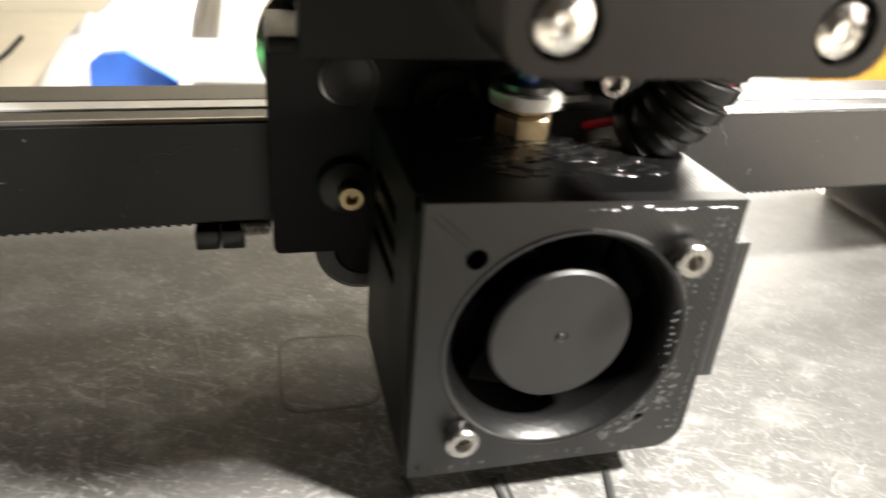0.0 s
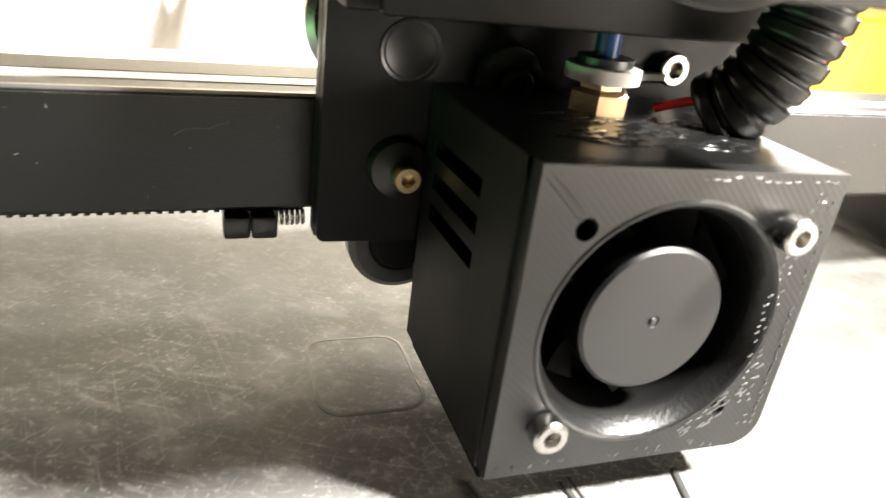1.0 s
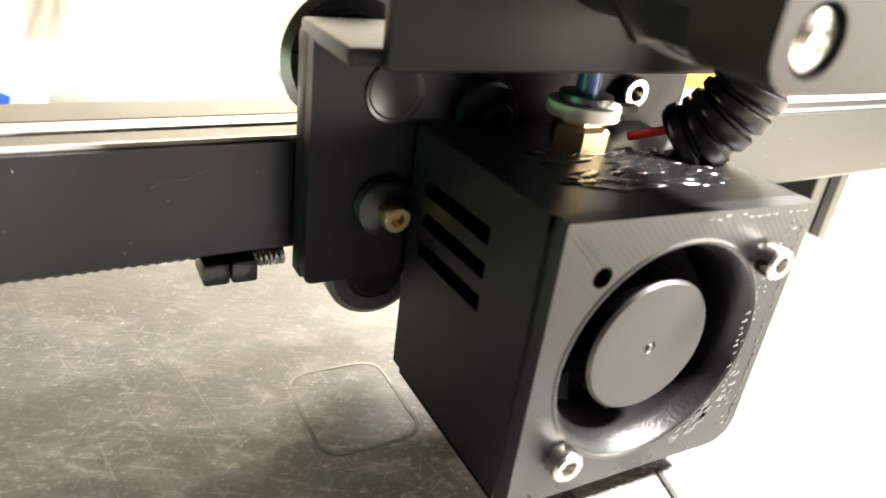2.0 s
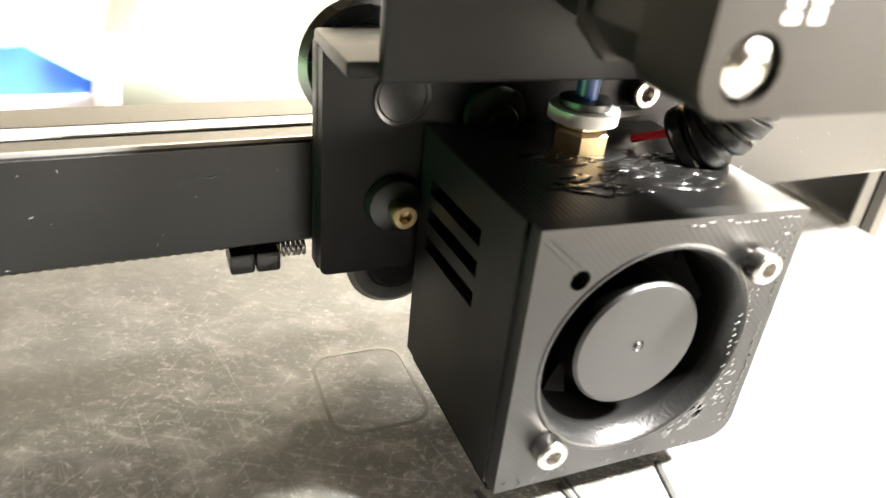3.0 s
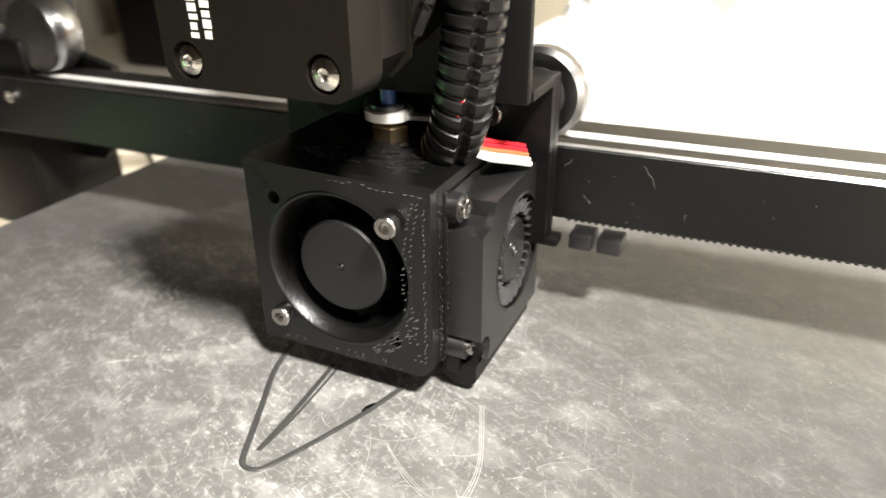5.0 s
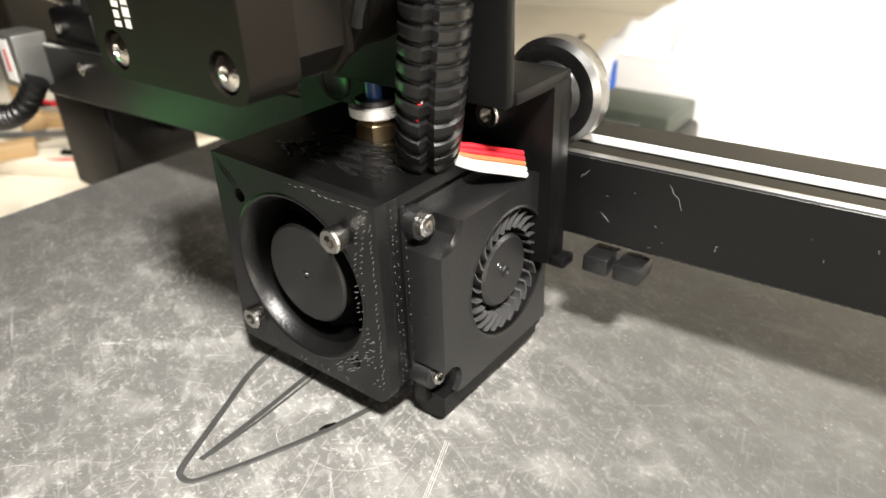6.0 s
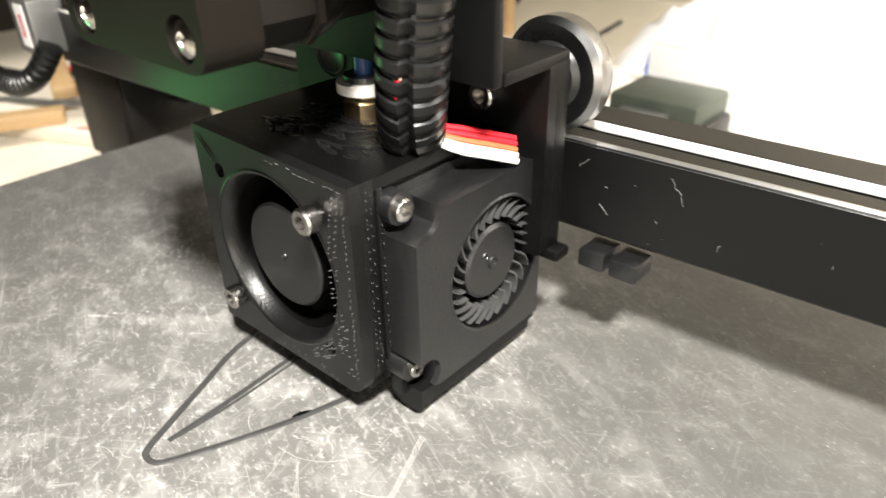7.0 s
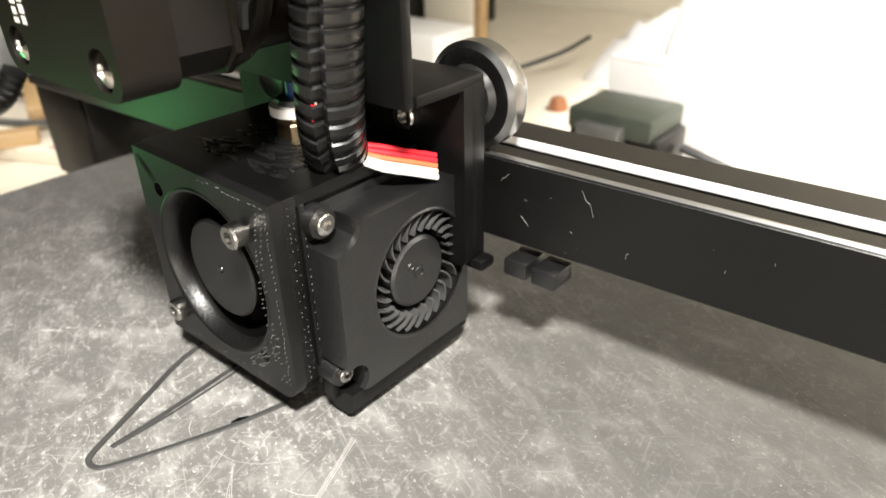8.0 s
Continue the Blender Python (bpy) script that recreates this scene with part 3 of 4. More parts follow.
for k in range(30):
    a = rnd.uniform(-65, -20)
    r = rnd.uniform(20.6, 24)
    x, z = FC[0] + r * math.cos(radians(a)), FC[1] + r * math.sin(radians(a))
    if x < 24 and z > 5:
        d = Vector((0.6, 0, 0.45)) * rnd.uniform(0.5, 1.2)
        tube(bm, [Vector((x, 0.02, z)) - d, Vector((x, -0.07, z)), Vector((x, 0.02, z)) + d], 0.13, 5)
tagged(part("bead_texture", bm, M_BEAD_GLINT, shroud, "small raised black plastic beads, coloured pale for their glint"), kind="stuff")
for (x0, z0, x1, z1) in ((-22.5, 51.2, -16.2, 45.2), (-21.5, 51.6, -15.6, 46.2)):
    bm = tube(bmesh.new(), [Vector((x0, 0.05, z0)), Vector(((x0 + x1) / 2, -0.06, (z0 + z1) / 2)), Vector((x1, 0.05, z1))], 0.1, 5)
    part("diagonal_seam", bm, M_FACE, shroud)
# melted lumps on the top
rnd = random.Random(11)
bm = bmesh.new()
for k in range(80):
    x, y = rnd.uniform(-12, 19), rnd.uniform(9, 26)
    z = 52.95 - (x + 23.8) / 49.4 * 1.2
    r = rnd.uniform(0.5, 1.5)
    q = bmesh.ops.create_icosphere(bm, subdivisions=2, radius=1)
    m4 = Matrix.Translation((x, y, z)) @ Matrix.Rotation(rnd.uniform(-0.5, 0.5), 4, "Z") @ Matrix.Diagonal((r * rnd.uniform(1.2, 3.2), r * 0.7, r * 0.24, 1))
    bmesh.ops.transform(bm, matrix=m4, verts=q["verts"])
tagged(part("melted_plastic", bm, M_GLUE, shroud, "glossy melted plastic blobs"), kind="stuff")

# axial fan behind the opening
fan = thing("cooling_fan", (FC[0], 8, FC[1]), "dark axial cooling fan at rest inside the shroud", "fan")
part("hub", Lathe("y", *FC, [(0.01, 2.45), (1.0, 2.45), (1.1, 2.25), (11.5, 2.2), (12.05, 2.7), (12.05, 3.0), (0.01, 3.0)], 64), M_HUB, fan, "flat grey round fan hub")
# hub side coloured darker than its face, as shade inside the opening
part("hub_core", Lathe("y", *FC, [(0.01, 3.02), (11.9, 3.02), (11.9, 12), (0.01, 12)], 64), M_DARK, fan, "side of the hub, blackened for the shade inside the opening")
part("hub_pin", Lathe("y", *FC, [(0.01, 2.0), (0.5, 2.0), (0.7, 2.46)], 12), M_MOULD, fan)
for k in range(7):
    bm = bmesh.new()
    n = 8
    top, bot = [], []
    for i in range(n + 1):
        f = i / n
        r = 11.8 + 5.2 * f
        for lst, y, off in ((top, 7.6, 0.0), (bot, 11.4, 0.55)):
            a = 2 * math.pi * k / 7 + off + 0.25 * f
            lst.append((FC[0] + r * math.cos(a), y, FC[1] + r * math.sin(a)))
    vt = [bm.verts.new(p) for p in top]
    vb = [bm.verts.new(p) for p in bot]
    vt2 = [bm.verts.new((p[0], p[1] + 0.9, p[2])) for p in top]
    vb2 = [bm.verts.new((p[0], p[1] + 0.9, p[2])) for p in bot]
    for i in range(n):
        bm.faces.new((vt[i], vt[i + 1], vb[i + 1], vb[i]))
        bm.faces.new((vt2[i], vb2[i], vb2[i + 1], vt2[i + 1]))
        bm.faces.new((vt[i], vt2[i], vt2[i + 1], vt[i + 1]))
        bm.faces.new((vb[i], vb[i + 1], vb2[i + 1], vb2[i]))
    part("blade", bm, M_BLADE, fan)
part("backing", Lathe("y", *FC, [(0.01, 12.61), (18.3, 12.61), (18.3, 13.6), (0.01, 13.6)], 48), M_DARK, fan)

for (x, z, s) in ((16.9, 43.7, 1.0), (-15.5, 12.5, 0.4)):
    sc = thing("shroud_screw", (x, -1, z), "steel socket head screw in the shroud face" if s < 1 else "steel socket head screw standing proud of the shroud face", "screw", "shroud screws")
    cap_screw("head", "y", x, z, 0, -1, 2.75, 3.0, M_STEEL, sc, shank=s)

# ---- the side blower ----
blower = thing("blower_fan", (29, 28, 3), "black moulded radial blower fan on the shroud side", "blower fan")
BC = (32.3, 25.3)
# housing outline with stepped screw corners
out = [(13.2, 4.2), (48.6, 4.2), (48.6, 45.6), (15.0, 45.6)] + [(9.6 + 5.4 * math.cos(radians(a)), 45.6 + 5.4 * math.sin(radians(a))) for a in range(-10, -91, -16)] + [(7.6, 40.0), (7.6, 12.0)] + [(9.4 + 4.0 * math.cos(radians(a)), 8.3 + 4.0 * math.sin(radians(a))) for a in range(80, -61, -20)]
part("cover", sheet(bmesh.new(), "x", out, [circle(*BC, 15.0, 64)], 33.9, 35.4), M_MOULD, blower)
part("body", sheet(bmesh.new(), "x", [(13.4, 3.3), (48.5, 3.3), (48.5, 45.5), (15.1, 45.5), (14.3, 42.0), (11, 40.4), (7.7, 39.9), (7.7, 12.0), (12.8, 11.2)], [circle(*BC, 15.5, 64)], 25.6, 33.9), M_MOULD, blower)
part("base_plate", sheet(bmesh.new(), "x", rounded(7.0, 49, 3.2, 47.6, 2.2), [], 24.2, 25.6), M_MOULD, blower)
part("inlet_rim", Lathe("x", *BC, [(15.0, 34.1), (15.0, 35.45), (15.35, 35.65), (15.8, 35.42)], 64, close=False), M_MOULD, blower, "rounded inlet rim")
part("ear", Lathe("x", 10.2, 45.2, [(0.01, 25.6), (3.4, 25.6), (3.4, 29.2), (0.01, 29.2)], 24), M_MOULD, blower, "screw ear")
part("ear", Lathe("x", 9.4, 8.4, [(0.01, 25.6), (3.0, 25.6), (3.0, 31.0), (0.01, 31.0)], 24), M_MOULD, blower, "screw ear")
part("ear", Box(25.7, 31, 47.6, 50.2, 41, 45, bevel=0.5), M_MOULD, blower, "screw ear")
cap_screw("screw", "x", 10.0, 45.2, 28.8, 1, 2.3, 2.0, M_STEEL, blower, "small steel socket screw")
cap_screw("screw", "x", 9.5, 8.7, 31.0, 1, 1.9, 1.5, M_STEEL, blower, "small steel socket screw")
imp = part("impeller_hub", Lathe("x", *BC, [(0.01, 34.3), (0.9, 34.3), (1.0, 34.7), (1.5, 34.7), (1.6, 34.3), (7.9, 34.25), (8.7, 33.6), (8.7, 27), (0.01, 27)], 48), M_MOULD, blower, "black impeller hub")
part("hub_dimple", Lathe("x", BC[0] - 2.6, BC[1] + 2.4, [(0.01, 34.2), (0.4, 34.2), (0.55, 34.5), (1.0, 34.5), (1.15, 34.2)], 14), M_MOULD, imp)
for k in range(26):
    a = 2 * math.pi * k / 26
    pts = []
    for i in range(5):
        r = 10.2 + 4.4 * i / 4
        b = a - 0.26 * (i / 4) ** 1.4
        pts.append((BC[0] + r * math.cos(b), BC[1] + r * math.sin(b)))
    th = 0.5
    back = [(p[0] - th * math.sin(a), p[1] + th * math.cos(a)) for p in reversed(pts)]
    part("vane", sheet(bmesh.new(), "x", pts + back, [], 27.5, 34.7), M_VANE_GLINT, imp)
part("inner_floor", Lathe("x", *BC, [(0.01, 26.0), (15.2, 26.0), (15.2, 27.2), (0.01, 27.2)], 48), M_DARK, blower)
duct = thing("air_duct", (29, 28, -3), "black printed air duct below the blower", "air duct")
bm = bmesh.new()
sheet(bm, "y", [(26.2, -2.6), (27.2, -3.2), (31.6, -3.2), (33.4, -1.4), (33.4, 3.1), (24.6, 3.1), (24.6, -1.4)], [], 9.4, 48.2)
part("nozzle_body", bm, M_PLA, duct)
part("front_tab", Box(26.2, 29.6, 7.4, 9.6, 1.4, 9.2, bevel=0.4), M_PLA, duct)
part("rear_tab", Box(27, 33.6, 47.8, 50.4, 0.6, 4.6, bevel=0.5), M_PLA, duct)

# heater block and nozzle under the shroud
block = thing("heater_block", (0, 22, -4.9), "dark heater block with brass nozzle under the shroud", "heater block")
part("block_body", Box(-9, 9, 14, 30, -1.5, 0.8, bevel=0.4), M_DSTEEL, block)
part("nozzle", Lathe("z", 0, 22, [(0.3, -4.8), (1.0, -4.7), (3.0, -2.6), (3.4, -1.5), (0.01, -1.5)], 20), M_BRASS, block, "brass nozzle tip")

# ---- bowden fitting ----
fitg = thing("tube_fitting", (0.5, 29.5, 51.5), "brass tube fitting with white clip and blue tube", "tube fitting")
bm = bmesh.new()
lathe(bm, "z", 0.5, 29.5, [(0.01, 51.0), (5.0, 51.0), (5.2, 51.4), (5.2, 55.6), (4.6, 56.2), (3.8, 56.3), (3.6, 57.8), (0.01, 57.4)], 6)
part("hex_nut", bm, M_BRASS, fitg, "brass hex nut", smooth=None)
bm = sheet(bmesh.new(), "z", circle(0.3, 29.5, 6.2, 32), [circle(0.3, 29.5, 3.6, 24)], 57.6, 59.8)
clip = part("clip_ring", bm, M_WHITE, fitg, "white nylon retaining clip")
part("clip_tab", sheet(bmesh.new(), "z", [(5.0, 27.6), (12.0, 28.9), (12.2, 30.6), (5.0, 31.4)], [], 57.9, 59.0), M_WHITE, clip)
part("collet", Lathe("z", 0.3, 29.5, [(0.01, 57), (3.5, 57), (3.5, 59.6), (4.6, 60.0), (4.6, 61.2), (2.4, 61.4), (0.01, 61.4)], 24), M_MOULD, fitg, "black release collet")
part("tube", tube(bmesh.new(), [Vector((0.3, 29.5, z)) for z in (60, 61.5, 63, 65.1)], 2.0, 16), M_BLUE, fitg, "blue feed tube")

# ---- corrugated hoses and wires ----
hose = thing("cable_hose", (22, 22, 52.5), "thick glossy black corrugated cable hose, split lengthwise", "cable hose", "cable hoses")
part("hose_wall", loom(bmesh.new(), [(19.0, 24.6, 53.4), (22.6, 20.8, 58), (25.8, 18.0, 66), (28.0, 17.0, 78), (29.6, 17.0, 92), (30.4, 17.4, 110), (30.4, 17.6, 128)], 6.8, 3.4, (12,)), M_LOOM, hose)
part("inner_wire", tube(bmesh.new(), smooth_path([(24.6, 15.6, 58), (27.4, 13.0, 66), (29.0, 11.9, 72)], 6), 0.45, 8), M_CREAM, hose, "cream wire in the split")
part("inner_wire", tube(bmesh.new(), smooth_path([(23.4, 16.6, 56), (26.0, 13.6, 62), (28.2, 12.0, 69)], 6), 0.55, 8), M_RED, hose, "red wire in the split")
part("loose_wire", tube(bmesh.new(), smooth_path([(12.0, 29.5, 53.2), (13.5, 27.0, 54.6), (16.0, 24.4, 56.0)], 6), 0.8, 8), M_RED, hose, "red wire entering the hose")
wires = thing("wire_ribbon", (30, 32, 48), "flat ribbon of red, brown, cream and white wires", "wire ribbon")
for k, mat in enumerate((M_RED, M_RED, M_BROWN, M_CREAM, M_WWIRE)):
    d = Vector((0.75, -0.75, -0.95)) * (k * 0.92)
    pts = [Vector((22.6, 27.0, 55.2)) + d * 0.7, Vector((26.0, 31.0, 54.2)) + d, Vector((29.6, 35.6, 52.6)) + d, Vector((32.8, 41.0, 50.6)) + d]
    part("wire", tube(bmesh.new(), smooth_path(pts, 6), 0.68, 8), mat, wires)

# ---- the extruder motor ----
motor = thing("extruder_motor", (0.5, 5, 75), "black stepper motor with four bright screws on its end cap", "motor")
MX0, MX1, MZ0, MZ1 = -21.6, 21.4, 75.0, 117.8
oct8 = lambda g, c: [(MX0 + g + c, MZ0 + g), (MX1 - g - c, MZ0 + g), (MX1 - g, MZ0 + g + c), (MX1 - g, MZ1 - g - c), (MX1 - g - c, MZ1 - g), (MX0 + g + c, MZ1 - g), (MX0 + g, MZ1 - g - c), (MX0 + g, MZ0 + g + c)]
SX = ((MX0 + MX1) / 2 - 15.5, (MX0 + MX1) / 2 + 15.5)
SZ = (80.0, 111.0)
bm = sheet(bmesh.new(), "y", rounded(MX0, MX1, MZ0, MZ1, 4.2, 4), [circle(x, z, 3.7, 24) for x in SX for z in SZ], -19.5, -9.0)
cap = part("end_cap", bm, M_MOTOR, motor)
part("stator", sheet(bmesh.new(), "y", oct8(0.8, 5.0), [], -9.0, 2.0), M_BODY, motor)
part("front_cap", sheet(bmesh.new(), "y", oct8(0.1, 4.2), [], 2.0, 3.4), M_MOTOR, motor)
part("gear_housing", Lathe("y", 0.6, 95.5, [(0.01, 3.4), (22.0, 3.4), (23.4, 4.4), (23.4, 10.5), (22.4, 11.6), (21.2, 12.0), (21.2, 25.8), (20.6, 26.5), (0.01, 26.5)], 72), M_MOTOR, motor, "round black gear housing")
part("gear_rim", Lathe("y", 0.6, 95.5, [(23.4, 6.2), (24.0, 6.5), (24.0, 8.2), (23.4, 8.5)], 72, close=False), M_BODY, motor)
for x in SX:
    for z in SZ:
        part("screw", Lathe("y", x, z, [(0.01, -15.8), (3.55, -15.8), (3.55, -17.0), (2.9, -18.9), (1.2, -19.5), (1.0, -18.9), (0.01, -18.8)], 28), M_ZINC, motor, "bright pan head screw")
# illegible pale print on the end cap
rnd = random.Random(3)
for row, x in enumerate((-12.6, -9.4)):
    z = 84.5
    while z < 100:
        h = rnd.uniform(0.8, 1.6)
        w0, w1 = rnd.uniform(0.8, 1.2), rnd.uniform(0.8, 1.2)
        part("print_bar", Box(x - w0, x + w1, -19.56, -19.49, z, z + h), M_PRINT, cap, smooth=None)
        z += h + rnd.uniform(0.35, 0.6)
part("motor_lead", tube(bmesh.new(), smooth_path([(22, 4, 84), (25, 3, 90), (28, 5, 100), (29, 8, 118)], 6), 1.3, 8), M_LOOM, motor, "grey motor lead")

# ---- filament strings on the bed ----


def strand(pts, r, flat=0.5):
    z = BED + r * flat * 0.6
    return tube(bmesh.new(), smooth_path([(x - 2, y, z) for x, y in pts], 7), r, 8, flat)


string = thing("filament_string", (-4, -30, BED), "loop of thin grey printed filament lying on the bed", "filament")
part("strand", strand([(-20, 8), (-17, -4), (-11.5, -16), (-6.0, -28), (-3.4, -33.5), (-1.6, -35.4), (1.6, -35.2), (4.0, -32.0), (9.0, -21), (14, -8), (17.5, 4)], 0.75), M_STRING, string)
s2 = thing("filament_string", (-2, -15, BED), "straight thin strand of grey filament on the bed", "filament")
part("strand", strand([(-1.8, -30), (-2.2, -20), (-3.0, -8), (-4.2, 5)], 0.65), M_STRING, s2)
part("strand", strand([(-1.4, -28), (-1.2, -16), (-1.8, -4), (-2.4, 6)], 0.35), M_STRING, s2)
s3 = thing("filament_blob", (11.8, -6.5, BED), "tiny dark blob of filament on the bed", "filament")
part("blob", tube(bmesh.new(), [Vector((10.8, -8.6, BED + 0.2)), Vector((11.5, -7.0, BED + 0.35)), Vector((12.4, -5.2, BED + 0.25)), Vector((12.8, -4.0, BED + 0.15))], lambda i: (0.3, 0.75, 0.6, 0.25)[i], 8, 0.6), M_DARK, s3)
patch = thing("glue_patch", (-34, 38, BED), "square outline of dried glue on the bed", "glue mark")
bm = bmesh.new()
sheet(bm, "z", rounded(-43, -22, 28, 54, 5), [rounded(-42.2, -22.8, 28.8, 53.2, 4.4)], BED + 0.01, BED + 0.08)
part("glue_rim", bm, M_GLUEPATCH, patch)

# ---- left end of the gantry ----
gl = thing("gantry_end_bracket", (-190, 60, 5), "black steel bracket at the end of the gantry bar", "bracket")
bm = sheet(bmesh.new(), "y", [(-206, 5), (-168, 7), (-146, 28), (-152, 47), (-206, 60)], [circle(-176, 17, 2.2, 16)], 76.5, 80)
part("plate", bm, M_PLATE, gl)
part("post", Box(-232, -206, 70, 110, -95, 260, bevel=1), M_ANOD, gl, "black upright post")
cap_screw("bolt", "y", -160, 20, 76.5, -1, 2.4, 2.2, M_STEEL, gl, "steel bolt")
cap_screw("bolt", "y", -176, 39, 52, -1, 2.4, 1.5, M_ZINC, bar, "bright bolt head")
sw = thing("limit_switch", (-212, 40, 35), "small limit switch with a white label on the gantry end", "limit switch")
part("case", Box(-222, -203, 36, 50, 30, 52, bevel=1), M_GREY, sw)
part("label_plate", Box(-216, -208, 35.7, 36.1, 33, 50), M_PAPER, sw, "white label")
part("label_mark", Box(-213, -211, 35.5, 35.72, 37, 46), M_RED, sw, "red mark")
hl = thing("cable_hose", (-224, 30, 10), "thin black corrugated hose looping at the gantry end", "cable hose", "cable hoses")
part("hose_wall", loom(bmesh.new(), [(-250, 20, 34), (-240, 26, 20), (-224, 30, 16), (-208, 34, 22), (-200, 40, 34)], 5.0, 3.4), M_LOOM, hl)
pr = thing("gantry_post", (160, 92, -95), "black aluminium upright post beside the bed", "gantry post")
part("post", sheet(bmesh.new(), "z", rounded(162, 182, 84, 124, 1.2), [], -95, 22), M_ANOD, pr)
# groove shown by a dark strip on the face, its shade as colour
part("groove_shade_strip", Box(169, 175, 83.4, 84.2, -90, 20), M_DARK, pr)
part("foot_plate", Box(160, 186, 80, 132, -95.0, -88, bevel=1), M_GREY, pr)

# ---- things on the bench ----
pm = thing("spare_motor", (-40, 320, -95), "small dark motor with a green grey cap on the bench", "motor")
part("case", Box(-72, -14, 302, 344, -95, -36, bevel=3), M_BODY, pm)
part("top_cap", Box(-72.2, -18, 300, 345, -38, -24, bevel=2.5), M_GREENGREY, pm, "green grey cap")
part("plug", Box(-62, -34, 292, 302.2, -50, -30, bevel=1), M_GREY, pm, "grey connector plug")
part("gear", Lathe("x", 306, -72, [(0.01, -14), (11, -14), (11, -4), (5, -2), (5, 8), (0.01, 8)], 24), M_ALU, pm, "bright metal gear")
pm.location += Vector((-9, -8, 0)) * MM
cb = thing("black_cable", (80, 330, -95), "black cable lying across the bench", "cable")
part("cable", tube(bmesh.new(), smooth_path([(-20, 322, -46), (30, 326, -60), (90, 330, -80), (180, 340, -92), (330, 350, -92)], 8), 3.0, 8), M_LOOM, cb)
st = thing("wire_stand", (-75, 262, -95), "small dark wire stand on the bench", "stand")
part("foot", Box(-90, -60, 250, 276, -95, -78, bevel=3), M_GREY, st)
for x in (-80, -70):
    part("leg", tube(bmesh.new(), [Vector((x, 262, -79)), Vector((x - 0.8, 263, -60)), Vector((x, 264, -40))], 1.4, 8), M_DSTEEL, st)
part("crossbar", tube(bmesh.new(), [Vector((-98, 262, -41)), Vector((-75, 264, -38)), Vector((-54, 266, -43))], 2.0, 8), M_DSTEEL, st)


def crumpled(bm, cx, cy, z, w, d, h, seed, n=22, steep=5.0):
    """A crumpled sheet of film or cloth resting on the bench, with a turned-under rim."""
    grid = {}
    for i in range(n + 1):
        for j in range(n + 1):
            u, v = i / n, j / n
            edge = min(u, 1 - u, v, 1 - v)
            q = noise.noise(Vector((u * 4 + seed, v * 4, seed))) * 0.5 + noise.noise(Vector((u * 11, v * 11 + seed, 1))) * 0.2
            lift = min(1.0, edge * steep) * h * (0.62 + q)
            wob = noise.noise(Vector((u * 3 + seed * 2, v * 3, 4))) * 0.12
            grid[i, j] = bm.verts.new((cx + (u - 0.5 + wob) * w, cy + (v - 0.5 - wob) * d, z + max(0.4, lift)))
    for i in range(n):
        for j in range(n):
            bm.faces.new((grid[i, j], grid[i + 1, j], grid[i + 1, j + 1], grid[i, j + 1]))
    rim = bmesh.ops.extrude_face_region(bm, geom=list(bm.faces))
    bmesh.ops.translate(bm, verts=[g for g in rim["geom"] if isinstance(g, bmesh.types.BMVert)], vec=(0, 0, 0.5))
    return bm


bag = thing("plastic_bag", (40, 440, -95), "crumpled white plastic bag lying on the bench", "bag")
part("film", crumpled(bmesh.new(), 70, 460, -95, 340, 150, 150, 2.3, steep=14), M_PAPER, bag, smooth=80)
box_b = thing("blue_package", (-140, 545, -95), "bright blue package tucked beside the white bag", "package")
part("film", crumpled(bmesh.new(), -60, 640, -95, 330, 150, 95, 4.3), M_PAPER, box_b, "white wrapping film", smooth=80)
bm = bmesh.new()
sheet(bm, "y", [(-180, -95), (-177, -66), (-168, -59), (-150, -57), (-96, -91), (-94, -95)], [], 540, 552)
part("blue_panel", bm, M_BLUECARD, box_b, "bright blue printed panel")
cl = thing("orange_cloth", (250, 520, -95), "crumpled orange and white cloth on the bench", "cloth")
part("cloth", crumpled(bmesh.new(), 250, 520, -95, 170, 150, 50, 5.1), M_ORANGE, cl, smooth=80)
cl2 = thing("white_cloth", (370, 520, -95), "crumpled white cloth beside the orange one", "cloth")
part("cloth", crumpled(bmesh.new(), 370, 520, -95, 170, 130, 56, 8.4), M_PAPER, cl2, smooth=80)
yb = thing("yellow_box", (640, 520, -95), "yellow plastic box on the bench", "box")
part("case", Box(560, 760, 480, 600, -95, 40, bevel=5), M_YELLOW, yb)
part("lid", Box(555, 765, 475, 605, 40, 60, bevel=4), M_YELLOW, yb)
# white screen added to hide the blue package from the right side
ct = thing("white_screen", (-50, 369, -95), "added white screen behind the spare motor, hides the blue package", "carton")
part("screen_body", Box(-92, -18, 360, 378, -95, -11, bevel=2), M_PAPER, ct)
part("screen_edge", Box(-91.5, -18.5, 360, 378, -10.9, -9.6, bevel=0.5), M_PAPER, ct)
gm = thing("gantry_motor", (-200, 76, -22), "black stepper motor hanging under the gantry end", "motor")
part("case", Box(-221, -182, 56, 96, -20, 23, bevel=2), M_BODY, gm)
part("end_plate", Box(-222, -181, 53.5, 56, -21, 23.4, bevel=0.6), M_MOTOR, gm)
cap_screw("screw", "y", -186, -16, 53.5, -1, 2.4, 1.6, M_ZINC, gm, "bright screw")
pb = thing("idler_bracket", (-190, 60, 46), "dark bracket with rods above the gantry end", "bracket")
part("arm", Box(-206, -172, 54, 74, 46.2, 60, bevel=2), M_PLATE, pb)
part("wheel", Lathe("y", -166, 62, [(0.01, 56), (13, 56), (14, 58), (14, 66), (13, 68), (0.01, 68)], 36), M_DSTEEL, pb, "dark grey wheel")
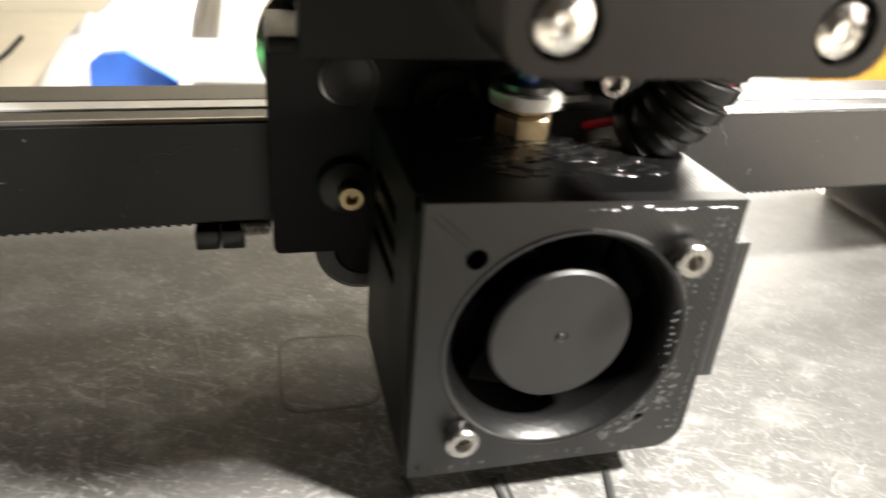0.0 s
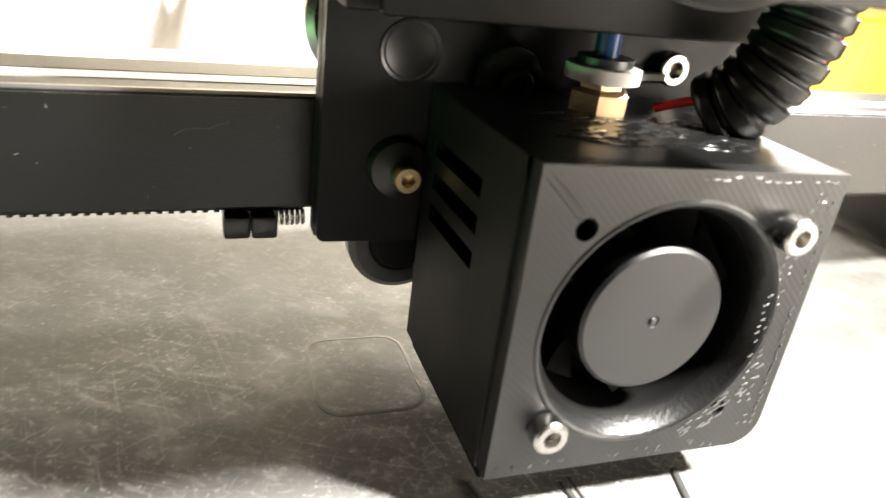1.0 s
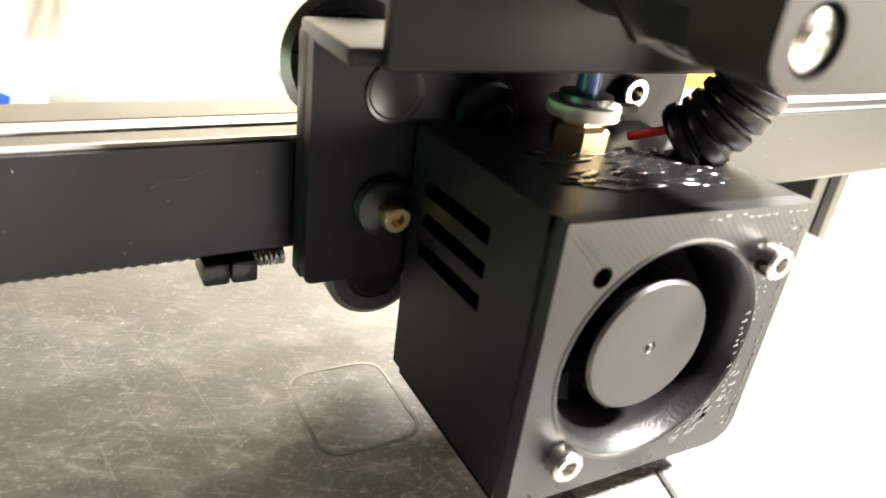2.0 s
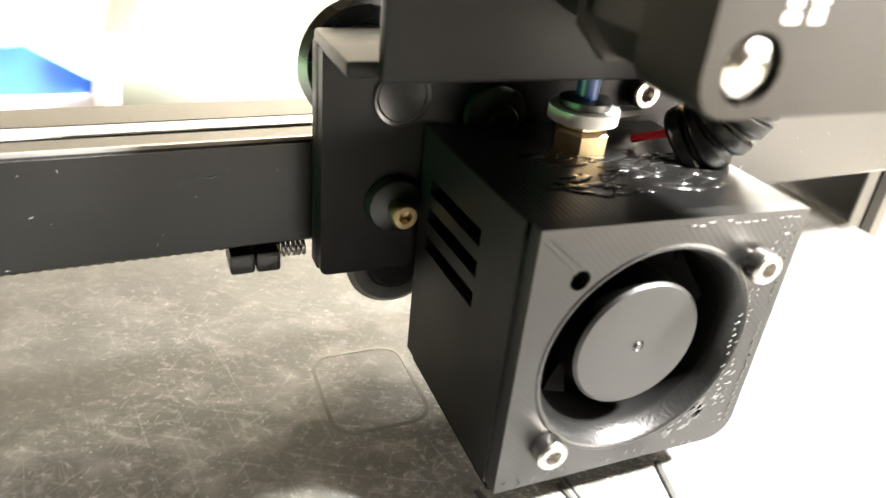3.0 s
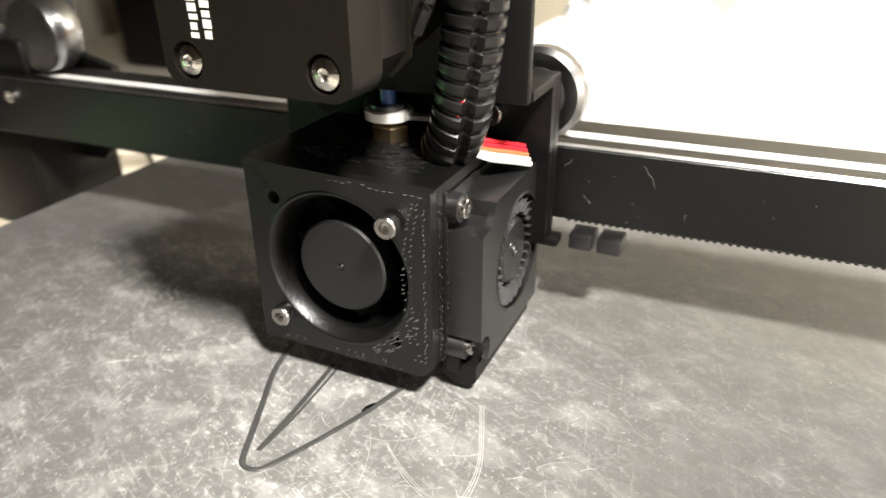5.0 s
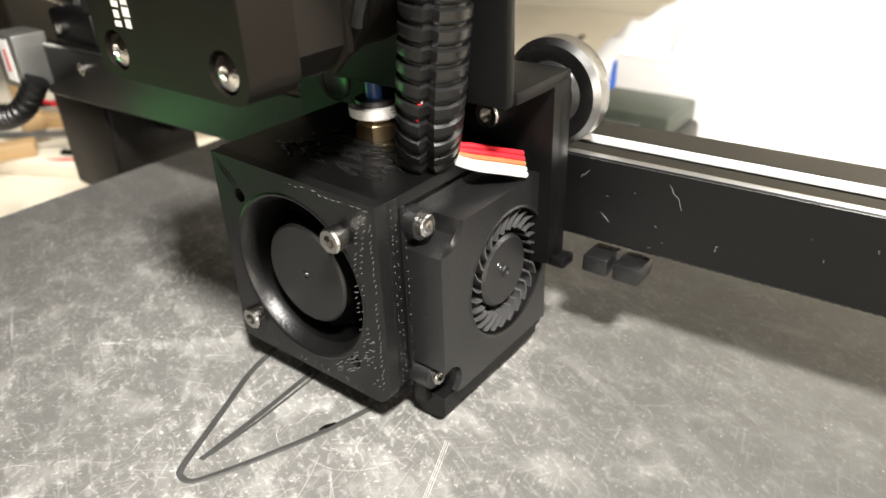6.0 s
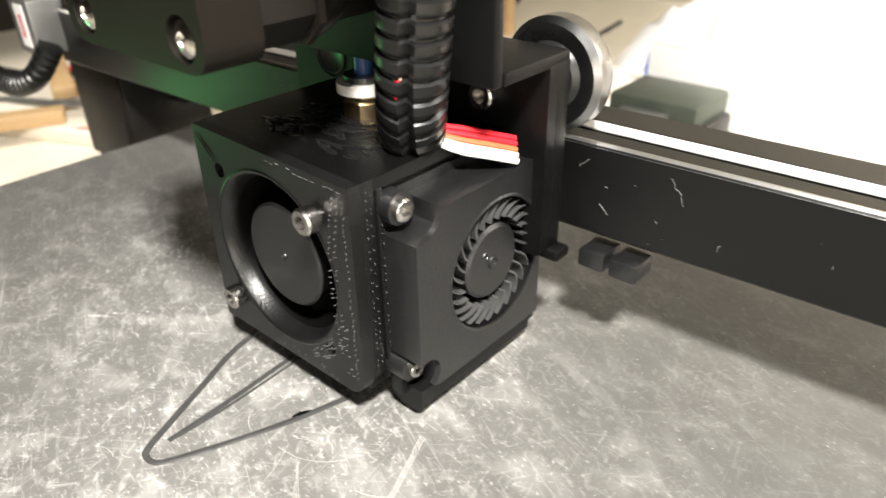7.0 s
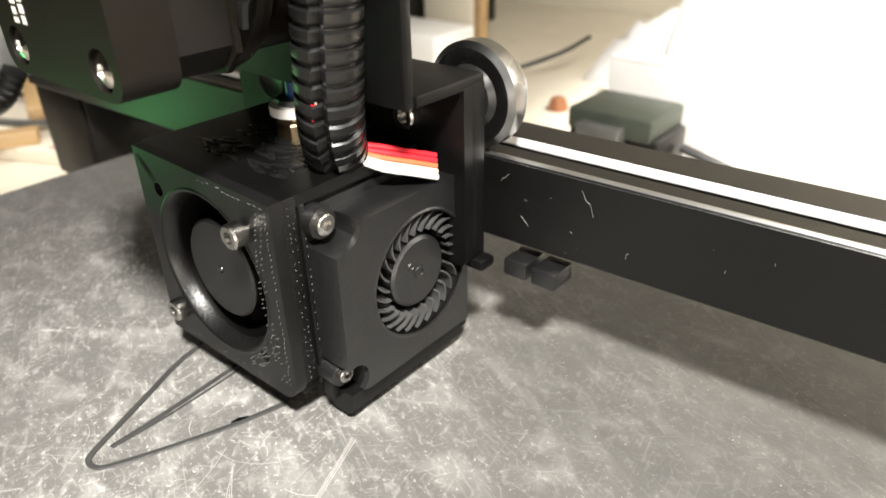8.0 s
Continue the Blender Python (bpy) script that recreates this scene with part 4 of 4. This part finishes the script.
part("rod", tube(bmesh.new(), [Vector((-300, 70, 66)), Vector((-250, 68, 64)), Vector((-200, 66, 60))], 3.2, 10), M_DSTEEL, pb)
cap_screw("bolt", "y", -196, 53, 54, -1, 2.2, 2.0, M_ZINC, pb, "bright bolt")
# cables and parts lying on the bench beside the bed
tg = thing("cable_tangle", (-520, 150, -95), "tangle of black, grey and red cables on the bench", "cables")
rnd = random.Random(21)
for k in range(16):
    x, y = rnd.uniform(-640, -400), rnd.uniform(30, 330)
    a = rnd.choice((0.5, 0.6, 2.4, 2.6, 0.1)) + rnd.uniform(-0.2, 0.2)
    pts = [(x + 130 * (j / 3 - 0.5) * math.cos(a) + rnd.uniform(-8, 8), y + 130 * (j / 3 - 0.5) * math.sin(a) + rnd.uniform(-8, 8), -91 + rnd.uniform(0, 9)) for j in range(4)]
    part("cable", tube(bmesh.new(), smooth_path(pts, 5), rnd.uniform(2.0, 4.2), 8), (M_LOOM, M_BROWN, M_LOOM, M_GREY, M_RED)[k % 5], tg)
for k, (x, y, a) in enumerate(((-470, 120, 24), (-520, 210, 30), (-560, 110, 18), (-480, 260, 26), (-440, 170, -35), (-500, 70, 62), (-430, 230, 50), (-590, 180, -20), (-540, 300, 70))):
    bd = thing("wood_strip", (x, y, -95), "narrow brown wooden strip lying on the bench", "wood strip", "wood strips")
    z = -95 if k < 4 else -83.9
    part("strip", Box(x - 70, x + 70, y - 9, y + 9, z, z + 11, bevel=1.5), M_WOOD if k % 2 else M_BENCH, bd)
    bd.rotation_euler = (0, 0, radians(a))
dk = thing("dark_cabinet", (-560, 640, -95), "dark cabinet standing at the back of the bench", "cabinet")
part("carcass", Box(-700, -478, 560, 760, -95, 300, bevel=4), M_BODY, dk)
part("door", Box(-694, -484, 554, 561, -85, 292, bevel=2), M_PLATE, dk)
tb = thing("cream_board", (-430, 620, -95), "cream painted board leaning at the back", "board")
part("board", Box(-470, -395, 600, 622, -95, 300, bevel=2), M_WALL, tb)
part("edge_strip", Box(-394.5, -384, 602, 616, -95, 300, bevel=1), M_WOOD, tb, "brown wooden edge strip")
wb = thing("small_white_box", (-430, 520, -95), "small white box on the bench", "box")
part("box_body", Box(-460, -360, 490, 560, -95, -55, bevel=3), M_PAPER, wb)
dm = thing("brown_knob", (-195, 470, -95), "small brown knob lying on the bench", "knob")
part("knob", Lathe("z", -195, 470, [(0.01, -95), (9, -95), (9, -90), (6, -84), (0.01, -82)], 20), M_BROWN, dm)
tc = thing("thin_cable", (-285, 515, -95), "thin dark cable curving over the bench", "cable")
part("cable", tube(bmesh.new(), smooth_path([(-345, 470, -93), (-320, 500, -88), (-285, 515, -84), (-250, 560, -70), (-240, 600, -60)], 6), 2.2, 8), M_LOOM, tc)
